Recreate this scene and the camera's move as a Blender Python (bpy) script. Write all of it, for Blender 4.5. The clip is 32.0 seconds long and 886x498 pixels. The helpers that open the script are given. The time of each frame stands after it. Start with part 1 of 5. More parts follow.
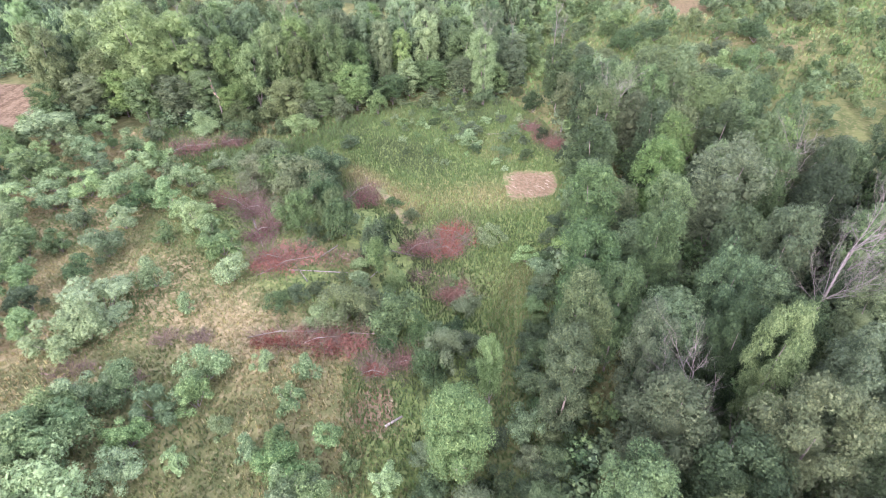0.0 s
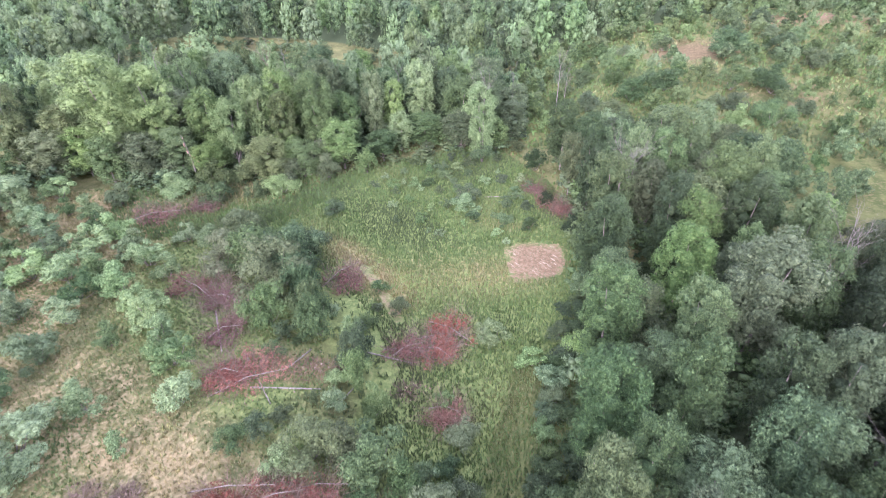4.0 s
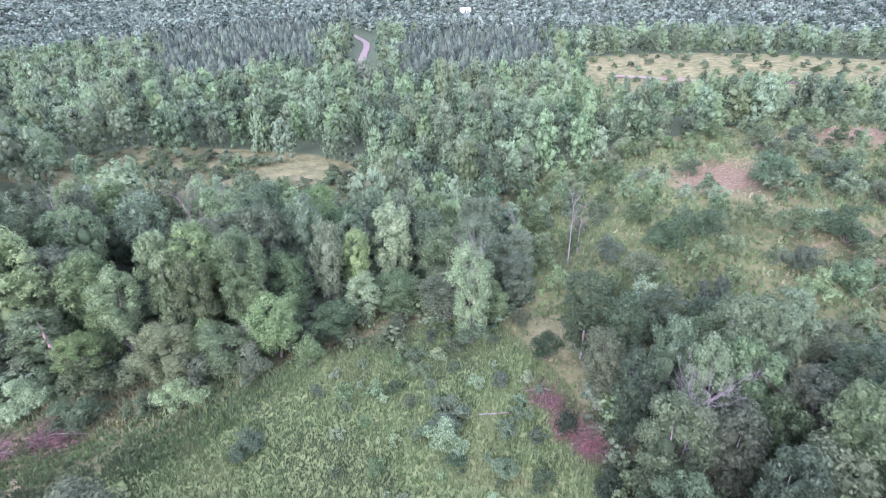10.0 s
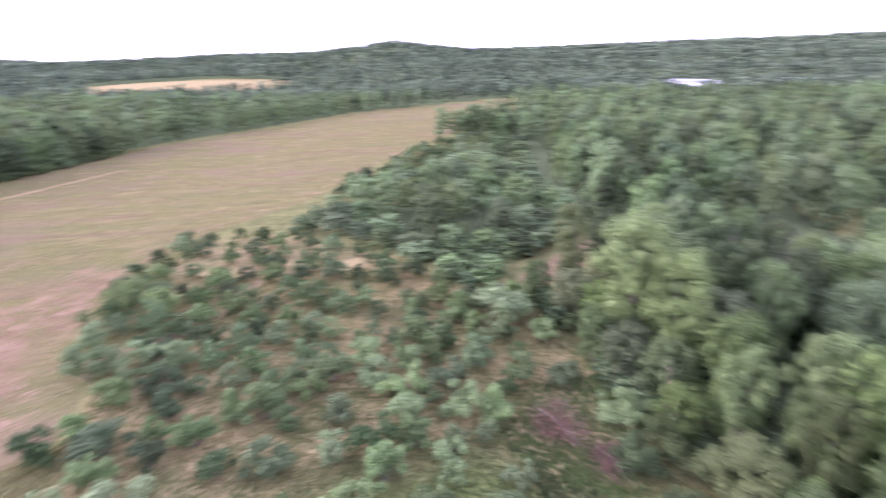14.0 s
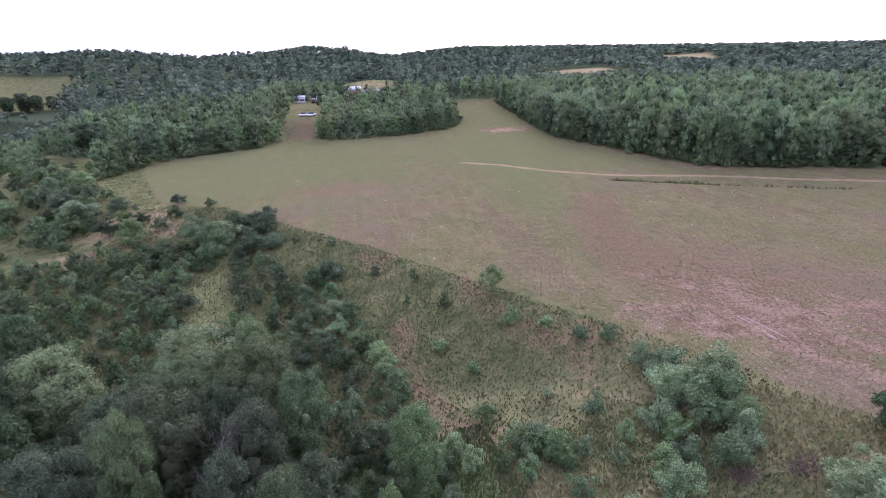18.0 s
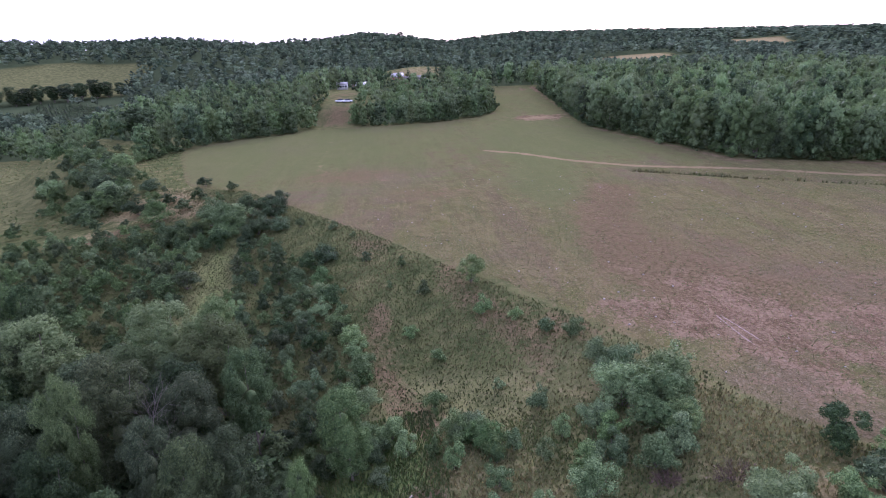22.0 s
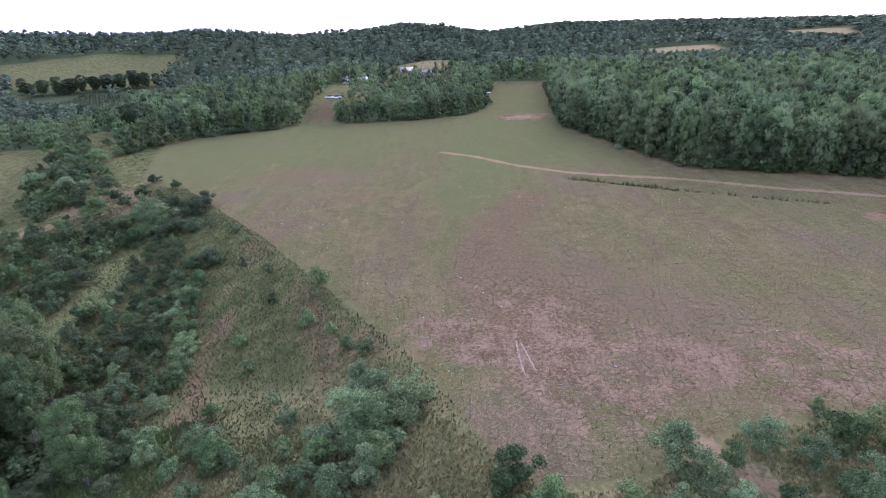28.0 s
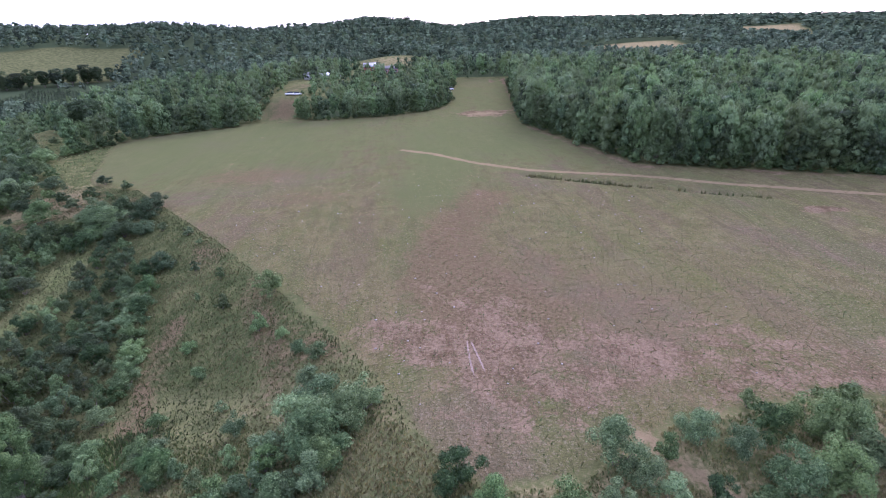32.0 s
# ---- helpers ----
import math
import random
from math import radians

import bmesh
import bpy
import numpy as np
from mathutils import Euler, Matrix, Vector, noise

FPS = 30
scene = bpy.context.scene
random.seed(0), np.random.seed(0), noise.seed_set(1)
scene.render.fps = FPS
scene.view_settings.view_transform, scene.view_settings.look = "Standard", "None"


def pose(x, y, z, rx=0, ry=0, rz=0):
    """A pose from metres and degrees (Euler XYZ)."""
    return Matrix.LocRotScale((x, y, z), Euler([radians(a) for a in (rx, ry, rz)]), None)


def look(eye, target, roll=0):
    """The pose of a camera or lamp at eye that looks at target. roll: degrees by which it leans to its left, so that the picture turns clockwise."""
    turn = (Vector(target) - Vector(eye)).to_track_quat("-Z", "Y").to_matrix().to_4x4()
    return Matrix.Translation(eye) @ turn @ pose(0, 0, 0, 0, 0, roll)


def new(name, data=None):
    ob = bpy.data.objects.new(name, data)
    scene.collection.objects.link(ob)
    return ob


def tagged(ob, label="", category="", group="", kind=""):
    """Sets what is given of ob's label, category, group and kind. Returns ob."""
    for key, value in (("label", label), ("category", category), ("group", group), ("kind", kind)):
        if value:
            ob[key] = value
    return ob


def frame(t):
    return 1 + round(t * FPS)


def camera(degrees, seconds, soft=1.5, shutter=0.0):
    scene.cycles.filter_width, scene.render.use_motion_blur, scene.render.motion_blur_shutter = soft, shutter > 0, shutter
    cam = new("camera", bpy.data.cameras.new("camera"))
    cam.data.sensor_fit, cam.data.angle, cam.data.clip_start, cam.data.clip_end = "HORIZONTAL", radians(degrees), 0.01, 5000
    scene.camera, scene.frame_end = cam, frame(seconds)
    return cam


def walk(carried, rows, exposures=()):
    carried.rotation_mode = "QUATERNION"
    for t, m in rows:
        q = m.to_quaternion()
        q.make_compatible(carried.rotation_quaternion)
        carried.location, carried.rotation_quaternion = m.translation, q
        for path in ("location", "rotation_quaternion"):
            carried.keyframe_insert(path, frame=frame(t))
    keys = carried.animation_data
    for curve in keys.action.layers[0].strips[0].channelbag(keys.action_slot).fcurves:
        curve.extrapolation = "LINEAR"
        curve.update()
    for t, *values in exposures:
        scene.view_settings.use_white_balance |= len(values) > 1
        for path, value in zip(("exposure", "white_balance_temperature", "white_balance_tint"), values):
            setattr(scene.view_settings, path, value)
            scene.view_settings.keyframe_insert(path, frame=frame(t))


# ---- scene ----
cam = camera(80.4, 32.0, soft=0.6, shutter=0.5)
PATH = [
    (0, (1.53, 1.00, 36.55), (0.909, 8.976, 30.558), -2.48),
    (0.5, (1.50, 1.81, 36.65), (0.876, 9.823, 30.699), -2.43),
    (1, (1.49, 2.72, 36.76), (0.868, 10.781, 30.882), -2.39),
    (1.5, (1.49, 3.77, 36.90), (0.874, 11.885, 31.083), -2.35),
    (2, (1.49, 5.01, 37.06), (0.877, 13.145, 31.279), -2.30),
    (2.5, (1.50, 6.43, 37.23), (0.893, 14.587, 31.484), -2.24),
    (3, (1.52, 8.04, 37.43), (0.926, 16.223, 31.713), -2.19),
    (3.5, (1.56, 9.79, 37.63), (0.966, 17.997, 31.954), -2.13),
    (5.5, (1.54, 18.12, 37.32), (0.965, 26.537, 31.950), -2.10),
    (6, (1.71, 20.27, 37.35), (1.126, 28.758, 32.094), -2.10),
    (6.5, (1.85, 22.48, 37.49), (1.266, 31.028, 32.338), -2.07),
    (7, (1.97, 24.75, 37.67), (1.391, 33.365, 32.630), -2.04),
    (7.5, (2.12, 27.07, 37.81), (1.539, 35.754, 32.878), -1.99),
    (8, (2.31, 29.43, 37.90), (1.724, 38.174, 33.089), -1.93),
    (8.5, (2.49, 31.81, 38.00), (1.906, 40.622, 33.308), -1.87),
    (9, (2.65, 34.23, 38.11), (2.061, 43.097, 33.533), -1.81),
    (9.5, (2.80, 36.66, 38.21), (2.214, 45.588, 33.750), -1.75),
    (10, (2.98, 39.06, 38.35), (2.385, 48.049, 33.999), -1.71),
    (10.5, (3.15, 41.42, 38.54), (2.541, 50.460, 34.292), -1.69),
    (11, (3.28, 43.83, 38.64), (2.665, 52.915, 34.501), -1.62),
    (11.5, (3.38, 46.31, 38.60), (2.762, 55.442, 34.571), -1.49),
    (12, (3.33, 48.68, 38.60), (2.710, 57.847, 34.655), -1.44),
    (12.5, (2.99, 50.82, 38.71), (2.352, 60.008, 34.813), -1.54),
    (13, (2.41, 52.66, 38.79), (-0.795, 61.349, 35.012), -1.73),
    (13.5, (1.84, 53.84, 38.72), (-5.630, 59.406, 35.094), -1.86),
    (14, (1.42, 54.19, 38.42), (-7.911, 55.136, 34.961), -1.87),
    (14.5, (1.17, 54.27, 38.06), (-7.877, 51.692, 34.659), -2.03),
    (15, (1.09, 54.39, 37.79), (-6.564, 48.934, 34.370), -2.37),
    (15.5, (1.19, 54.34, 37.59), (-4.102, 46.524, 34.295), -2.63),
    (17.5, (1.02, 54.93, 36.03), (0.212, 45.468, 32.882), -2.37),
    (18, (0.66, 55.05, 36.04), (-0.144, 45.607, 32.851), -2.44),
    (18.5, (0.17, 55.17, 36.02), (-0.629, 45.744, 32.792), -2.49),
    (19, (-0.54, 55.29, 35.97), (-1.315, 45.870, 32.702), -2.51),
    (19.5, (-1.47, 55.39, 35.90), (-2.225, 45.979, 32.607), -2.52),
    (20, (-2.62, 55.47, 35.86), (-3.365, 46.071, 32.539), -2.53),
    (20.5, (-3.97, 55.55, 35.86), (-4.707, 46.154, 32.510), -2.56),
    (21, (-5.47, 55.63, 35.86), (-6.202, 46.244, 32.494), -2.60),
    (21.5, (-7.12, 55.72, 35.83), (-7.464, 46.312, 32.461), -2.62),
    (22, (-8.96, 55.80, 35.80), (-8.768, 46.386, 32.427), -2.63),
    (22.5, (-10.96, 55.85, 35.81), (-10.583, 46.447, 32.428), -2.66),
    (23, (-13.08, 55.86, 35.86), (-12.618, 46.470, 32.463), -2.69),
    (23.5, (-15.30, 55.84, 35.91), (-14.768, 46.453, 32.509), -2.74),
    (24, (-17.62, 55.77, 35.98), (-17.031, 46.393, 32.565), -2.76),
    (24.5, (-20.01, 55.66, 36.11), (-19.373, 46.282, 32.683), -2.76),
    (25, (-22.46, 55.48, 36.37), (-21.781, 46.116, 32.927), -2.76),
    (25.5, (-24.98, 55.25, 36.75), (-24.263, 45.894, 33.294), -2.78),
    (26, (-27.56, 54.98, 37.19), (-26.803, 45.637, 33.715), -2.78),
    (26.5, (-30.15, 54.72, 37.62), (-29.372, 45.379, 34.138), -2.76),
    (28.5, (-37.54, 53.91, 37.93), (-36.304, 44.625, 34.416), -2.32),
    (29, (-38.11, 53.74, 37.76), (-36.658, 44.487, 34.246), -2.29),
    (29.5, (-38.52, 53.64, 37.59), (-37.037, 44.401, 34.064), -2.29),
    (30, (-38.72, 53.66, 37.50), (-37.882, 44.351, 33.949), -2.28),
    (30.5, (-38.78, 53.74, 37.55), (-38.156, 44.422, 33.968), -2.23),
    (31, (-38.76, 53.81, 37.77), (-38.211, 44.490, 34.169), -2.18),
    (31.5, (-38.72, 53.87, 38.18), (-38.228, 44.561, 34.572), -2.16),
    (32, (-38.70, 53.97, 38.72), (-38.245, 44.663, 35.103), -2.18),
]
EXPOSURES = [(0, 2.0, 5600, 38), (6, 2.0, 5250, 45), (9, 1.96, 5070, 52), (12, 1.68, 4950, 56), (13, 1.5, 5100, 54), (14, 1.68, 5550, 52), (15, 1.52, 5450, 48), (18, 0.88, 5280, 48), (19, 0.66, 5260, 48), (21, 0.57, 5230, 46), (32, 0.78, 5100, 40)]
walk(cam, [(t, look(eye, target, roll)) for t, eye, target, roll in PATH], EXPOSURES)

# ---- world and light ----
world = bpy.data.worlds.new("sky")
scene.world = world
world.use_nodes = True
wn, wl = world.node_tree.nodes, world.node_tree.links
wn.clear()
SUN_UP, SUN_TURN = radians(25), radians(196)
sky = wn.new("ShaderNodeTexSky")
sky.sky_type, sky.sun_disc, sky.sun_elevation, sky.sun_rotation, sky.dust_density = "NISHITA", False, SUN_UP, SUN_TURN, 3.0
clear, cloud, both, wout = wn.new("ShaderNodeBackground"), wn.new("ShaderNodeBackground"), wn.new("ShaderNodeAddShader"), wn.new("ShaderNodeOutputWorld")
clear.inputs["Strength"].default_value = 0.06
cloud.inputs["Color"].default_value, cloud.inputs["Strength"].default_value = (0.95, 0.965, 1.0, 1), 0.76
wl.new(sky.outputs[0], clear.inputs["Color"])
wl.new(clear.outputs[0], both.inputs[0])
wl.new(cloud.outputs[0], both.inputs[1])
wl.new(both.outputs[0], wout.inputs["Surface"])
lamp = bpy.data.lights.new("sun", "SUN")
lamp.energy, lamp.angle, lamp.color = 1.65, radians(26), (1.0, 0.95, 0.88)
sun = new("sun", lamp)
away = Vector((math.sin(SUN_TURN) * math.cos(SUN_UP), math.cos(SUN_TURN) * math.cos(SUN_UP), math.sin(SUN_UP)))
sun.matrix_world = look(away * 100, (0, 0, 0))


# ---- materials ----
def material(name):
    m = bpy.data.materials.new(name)
    m.use_nodes = True
    t = m.node_tree
    return m, t, t.nodes["Principled BSDF"]


def add(t, kind, *links, **values):
    """A node with values for its properties; links are (input, output socket or value)."""
    n = t.nodes.new(kind)
    for k, v in values.items():
        setattr(n, k, v)
    for i, v in links:
        if isinstance(v, bpy.types.NodeSocket):
            t.links.new(v, n.inputs[i])
        else:
            n.inputs[i].default_value = v
    return n


def grain(t, scale, detail=4.0, rough=0.6, vector=None):
    n = add(t, "ShaderNodeTexNoise", ("Scale", scale), ("Detail", detail), ("Roughness", rough))
    if vector is None:
        vector = add(t, "ShaderNodeNewGeometry").outputs["Position"]
    t.links.new(vector, n.inputs["Vector"])
    return n.outputs["Fac"]


def maths(t, op, a, b, clamp=False):
    return add(t, "ShaderNodeMath", (0, a), (1, b), operation=op, use_clamp=clamp).outputs[0]


def blend(t, f, a, b):
    n = add(t, "ShaderNodeMix", data_type="RGBA")
    for i, v in ((0, f), (6, a), (7, b)):
        if isinstance(v, bpy.types.NodeSocket):
            t.links.new(v, n.inputs[i])
        else:
            n.inputs[i].default_value = v if i == 0 else (*v, 1)
    return n.outputs[2]


def edge(t, v, lo, hi):
    return add(t, "ShaderNodeMapRange", (0, v), (1, lo), (2, hi), interpolation_type="SMOOTHSTEP").outputs[0]


def foliage(name, dark, light, glow=0.2, joined=False, own=0.28, fine=9.0, gaps=0.5, gloss=0.1, hue=0.01, leafy=1.0):
    """Leaves: colour varies from plant to plant, from spray to spray and from leaf to leaf; gaps between the leaves of a spray."""
    m, t, p = material(name)
    geo = add(t, "ShaderNodeNewGeometry")
    if joined:
        plant = add(t, "ShaderNodeAttribute", attribute_name="tint").outputs["Fac"]
    else:
        plant = add(t, "ShaderNodeObjectInfo").outputs["Random"]
    other = maths(t, "FRACT", maths(t, "MULTIPLY", plant, 17.31), 0.0)
    third = maths(t, "FRACT", maths(t, "MULTIPLY", plant, 53.7), 0.0)
    leaf = grain(t, fine, 2.0, 0.65)
    f = maths(t, "ADD", maths(t, "MULTIPLY", plant, own), maths(t, "MULTIPLY", geo.outputs["Random Per Island"], 0.32 * leafy))
    f = maths(t, "ADD", f, maths(t, "MULTIPLY", edge(t, leaf, 0.34, 0.66), 0.32 * leafy))
    c = blend(t, edge(t, f, 0.24, 0.78), dark, light)
    shift = add(t, "ShaderNodeHueSaturation", ("Hue", maths(t, "ADD", maths(t, "MULTIPLY", other, 2 * hue), 0.5 - hue)),
                ("Saturation", maths(t, "ADD", maths(t, "MULTIPLY", third, 0.2), 0.86)),
                ("Value", maths(t, "ADD", maths(t, "MULTIPLY", other, 0.56 if joined else 0.3), 0.72 if joined else 0.84)), ("Color", c))
    c = shift.outputs[0]
    t.links.new(c, p.inputs["Base Color"])
    p.inputs["Roughness"].default_value, p.inputs["Specular IOR Level"].default_value = 0.6, gloss
    through_leaf = add(t, "ShaderNodeBsdfTranslucent", ("Color", c))
    mix = add(t, "ShaderNodeMixShader", (0, glow), (1, p.outputs[0]), (2, through_leaf.outputs[0]))
    if gaps:
        hole = maths(t, "LESS_THAN", grain(t, fine * 1.5, 1.0, 0.5), gaps)
        mix = add(t, "ShaderNodeMixShader", (0, hole), (1, mix.outputs[0]), (2, add(t, "ShaderNodeBsdfTransparent").outputs[0]))
    t.links.new(mix.outputs[0], t.nodes["Material Output"].inputs["Surface"])
    return m


def plain(name, a, b, scale, rough=0.85, bump=0.3, metal=0.0):
    m, t, p = material(name)
    v = grain(t, scale)
    t.links.new(blend(t, edge(t, v, 0.3, 0.7), a, b), p.inputs["Base Color"])
    p.inputs["Roughness"].default_value, p.inputs["Metallic"].default_value = rough, metal
    if bump:
        n = add(t, "ShaderNodeBump", ("Strength", bump), ("Height", grain(t, scale * 5)))
        t.links.new(n.outputs[0], p.inputs["Normal"])
    return m


LEAF_COLOURS = {
    "green": ((0.038, 0.067, 0.026), (0.146, 0.212, 0.08)),
    "light": ((0.072, 0.124, 0.038), (0.232, 0.322, 0.11)),
    "olive": ((0.056, 0.082, 0.032), (0.166, 0.202, 0.082)),
    "dark": ((0.026, 0.044, 0.019), (0.1, 0.142, 0.058)),
    "grey": ((0.05, 0.077, 0.033), (0.162, 0.21, 0.09)),
    "blue": ((0.07, 0.118, 0.044), (0.268, 0.366, 0.14)),
}
GREENS = {k: foliage("leaves_" + k, *v) for k, v in LEAF_COLOURS.items()}
INNER = {k: foliage("inner_leaves_" + k, *v, gaps=0) for k, v in LEAF_COLOURS.items()}
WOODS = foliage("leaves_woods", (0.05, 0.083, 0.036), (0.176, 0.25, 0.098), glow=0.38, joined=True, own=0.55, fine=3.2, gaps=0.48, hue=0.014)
# darker copy of the woods' leaf colour: shade inside the crowns is painted in
WOODS_SHADED_INNER = foliage("shaded_inner_leaves_woods", (0.038, 0.064, 0.028), (0.142, 0.2, 0.08), joined=True, own=0.55, fine=2.4, gaps=0, hue=0.014)
THICKET = foliage("leaves_thicket", (0.05, 0.084, 0.03), (0.182, 0.25, 0.092), joined=True, fine=6.0)
# far leaves greyer and bluer than WOODS: some distance haze is in the colour
FAR_HAZED = foliage("hazed_leaves_far_woods", (0.058, 0.085, 0.052), (0.172, 0.222, 0.13), glow=0.2, joined=True, own=0.5, fine=0.8, gaps=0, gloss=0.0, leafy=0.8)
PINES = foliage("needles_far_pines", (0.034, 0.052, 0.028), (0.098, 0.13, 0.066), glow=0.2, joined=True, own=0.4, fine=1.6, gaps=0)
GRASS = foliage("grass_blades", (0.106, 0.168, 0.05), (0.335, 0.285, 0.125), glow=0.12, joined=True, own=0.75, gaps=0, leafy=0.4)
HERBS = foliage("bank_weeds", (0.084, 0.114, 0.036), (0.196, 0.178, 0.078), glow=0.12, joined=True, own=0.85, gaps=0, leafy=0.5)
RED = foliage("dry_leaves_red", (0.168, 0.066, 0.038), (0.36, 0.168, 0.104), glow=0.1, gaps=0.53, hue=0.008)
PINK = foliage("dry_leaves_pink", (0.125, 0.066, 0.046), (0.265, 0.155, 0.115), glow=0.1, gaps=0.53, hue=0.008)
RUST = foliage("dry_leaves_rust", (0.152, 0.06, 0.036), (0.31, 0.146, 0.092), glow=0.1, gaps=0.53, hue=0.008)
BROWN = foliage("dry_twigs_brown", (0.135, 0.094, 0.06), (0.27, 0.2, 0.138), glow=0.0, gaps=0, hue=0.01)
BARK = plain("bark", (0.12, 0.1, 0.08), (0.26, 0.22, 0.18), 6.0)
DEAD = plain("dead_wood", (0.115, 0.1, 0.08), (0.215, 0.19, 0.156), 5.0)
PALE = plain("bare_wood", (0.17, 0.148, 0.115), (0.33, 0.29, 0.235), 5.0)
RAW = plain("split_wood", (0.28, 0.16, 0.11), (0.4, 0.27, 0.2), 5.0)
ROAD = plain("road_dirt", (0.115, 0.09, 0.046), (0.18, 0.143, 0.08), 0.8)
RUT = plain("rut_dirt", (0.2, 0.135, 0.1), (0.33, 0.24, 0.18), 4.5)
STONE = plain("stone", (0.3, 0.27, 0.235), (0.48, 0.43, 0.38), 5.0)
WHITE_WALL = plain("white_siding", (0.72, 0.72, 0.7), (0.8, 0.8, 0.79), 0.6, 0.6, 0.05)
RED_WALL = plain("red_boards", (0.25, 0.05, 0.045), (0.33, 0.08, 0.07), 0.8, 0.7, 0.1)
BRICK_WALL = plain("brown_brick", (0.22, 0.12, 0.09), (0.3, 0.18, 0.14), 1.5, 0.8, 0.1)
METAL_ROOF = plain("metal_roof", (0.26, 0.26, 0.27), (0.34, 0.34, 0.35), 0.7, 0.5, 0.05, 0.2)
DARK_ROOF = plain("shingle_roof", (0.1, 0.09, 0.09), (0.17, 0.16, 0.15), 1.5, 0.9, 0.2)
GLASS = plain("window_glass", (0.03, 0.035, 0.04), (0.05, 0.055, 0.06), 0.4, 0.08, 0)
PAINT = plain("car_paint_white", (0.7, 0.7, 0.7), (0.78, 0.78, 0.78), 0.3, 0.25, 0)
TYRE = plain("tyre_rubber", (0.02, 0.02, 0.02), (0.04, 0.04, 0.04), 4.0, 0.8, 0)


def attr(t, name):
    return add(t, "ShaderNodeAttribute", attribute_name=name).outputs["Fac"]


def ground_material():
    m, t, p = material("grassland")
    big, mid, fine, tiny = grain(t, 0.045, 5.0), grain(t, 0.35, 5.0, 0.65), grain(t, 2.2, 4.0, 0.7), grain(t, 9.0, 3.0, 0.7)
    rag = maths(t, "SUBTRACT", maths(t, "ADD", maths(t, "MULTIPLY", mid, 0.55), maths(t, "MULTIPLY", fine, 0.45)), 0.5)

    def cover(name, spread=1.1, lo=0.35, hi=0.65):
        return edge(t, maths(t, "ADD", attr(t, name), maths(t, "MULTIPLY", rag, spread)), lo, hi)

    lean = add(t, "ShaderNodeMapping", ("Vector", add(t, "ShaderNodeNewGeometry").outputs["Position"]), ("Rotation", (0, 0, 0.12)), ("Scale", (1.0, 9.0, 1.0)), vector_type="TEXTURE")
    streak = grain(t, 0.9, 4.0, 0.65, lean.outputs[0])
    weeds = blend(t, edge(t, mid, 0.35, 0.65), (0.09, 0.102, 0.038), (0.168, 0.168, 0.066))
    weeds = blend(t, edge(t, fine, 0.45, 0.75), weeds, (0.205, 0.188, 0.092))
    lush = blend(t, edge(t, fine, 0.3, 0.7), (0.1, 0.142, 0.043), (0.205, 0.248, 0.082))
    dry = blend(t, edge(t, fine, 0.3, 0.7), (0.21, 0.166, 0.078), (0.36, 0.29, 0.148))
    stub, fleck = grain(t, 3.4, 3.0, 0.75), grain(t, 6.5, 2.0, 0.8)
    turf = blend(t, edge(t, mid, 0.3, 0.7), (0.126, 0.109, 0.044), (0.196, 0.17, 0.071))
    broad = grain(t, 0.12, 4.0, 0.6)
    turf = blend(t, maths(t, "MULTIPLY", edge(t, broad, 0.47, 0.6), 0.8), turf, blend(t, fine, (0.096, 0.1, 0.03), (0.168, 0.164, 0.054)))
    turf = blend(t, edge(t, big, 0.5, 0.68), turf, blend(t, fine, (0.128, 0.098, 0.056), (0.196, 0.15, 0.088)))
    swath = grain(t, 0.17, 4.0, 0.6, lean.outputs[0])
    turf = blend(t, maths(t, "MULTIPLY", edge(t, swath, 0.5, 0.6), 0.6), turf, blend(t, fine, (0.08, 0.092, 0.03), (0.15, 0.156, 0.056)))
    turf = blend(t, maths(t, "MULTIPLY", edge(t, swath, 0.46, 0.36), 0.5), turf, blend(t, fine, (0.112, 0.078, 0.046), (0.19, 0.135, 0.082)))
    turf = blend(t, maths(t, "MULTIPLY", edge(t, stub, 0.5, 0.62), 0.5), turf, (0.3, 0.245, 0.16))
    turf = blend(t, maths(t, "MULTIPLY", edge(t, streak, 0.5, 0.66), 0.4), turf, (0.098, 0.086, 0.042))
    turf = blend(t, maths(t, "MULTIPLY", edge(t, fleck, 0.5, 0.58), 0.55), turf, (0.06, 0.062, 0.03))
    bare = blend(t, edge(t, maths(t, "ADD", maths(t, "MULTIPLY", fine, 0.45), maths(t, "ADD", maths(t, "MULTIPLY", mid, 0.35), maths(t, "MULTIPLY", streak, 0.2))), 0.42, 0.58), (0.116, 0.075, 0.041), (0.275, 0.193, 0.12))
    bare = blend(t, maths(t, "MULTIPLY", edge(t, fleck, 0.5, 0.58), 0.5), bare, (0.085, 0.06, 0.042))
    bare = blend(t, maths(t, "MULTIPLY", edge(t, stub, 0.58, 0.66), 0.5), bare, (0.33, 0.262, 0.195))
    soil = blend(t, edge(t, fine, 0.35, 0.65), (0.112, 0.076, 0.042), (0.205, 0.148, 0.083))
    track = blend(t, fine, (0.19, 0.14, 0.072), (0.33, 0.252, 0.14))
    herbs = blend(t, edge(t, mid, 0.35, 0.65), (0.056, 0.077, 0.025), (0.112, 0.124, 0.044))
    herbs = blend(t, maths(t, "MULTIPLY", edge(t, fine, 0.45, 0.7), 0.7), herbs, (0.165, 0.14, 0.068))
    c = blend(t, cover("lush"), weeds, lush)
    c = blend(t, maths(t, "MULTIPLY", cover("bank", 1.6), 0.85), c, herbs)
    c = blend(t, maths(t, "MULTIPLY", cover("dry", 2.4, 0.25, 0.8), 0.9), c, dry)
    c = blend(t, cover("field", 0.9), c, turf)
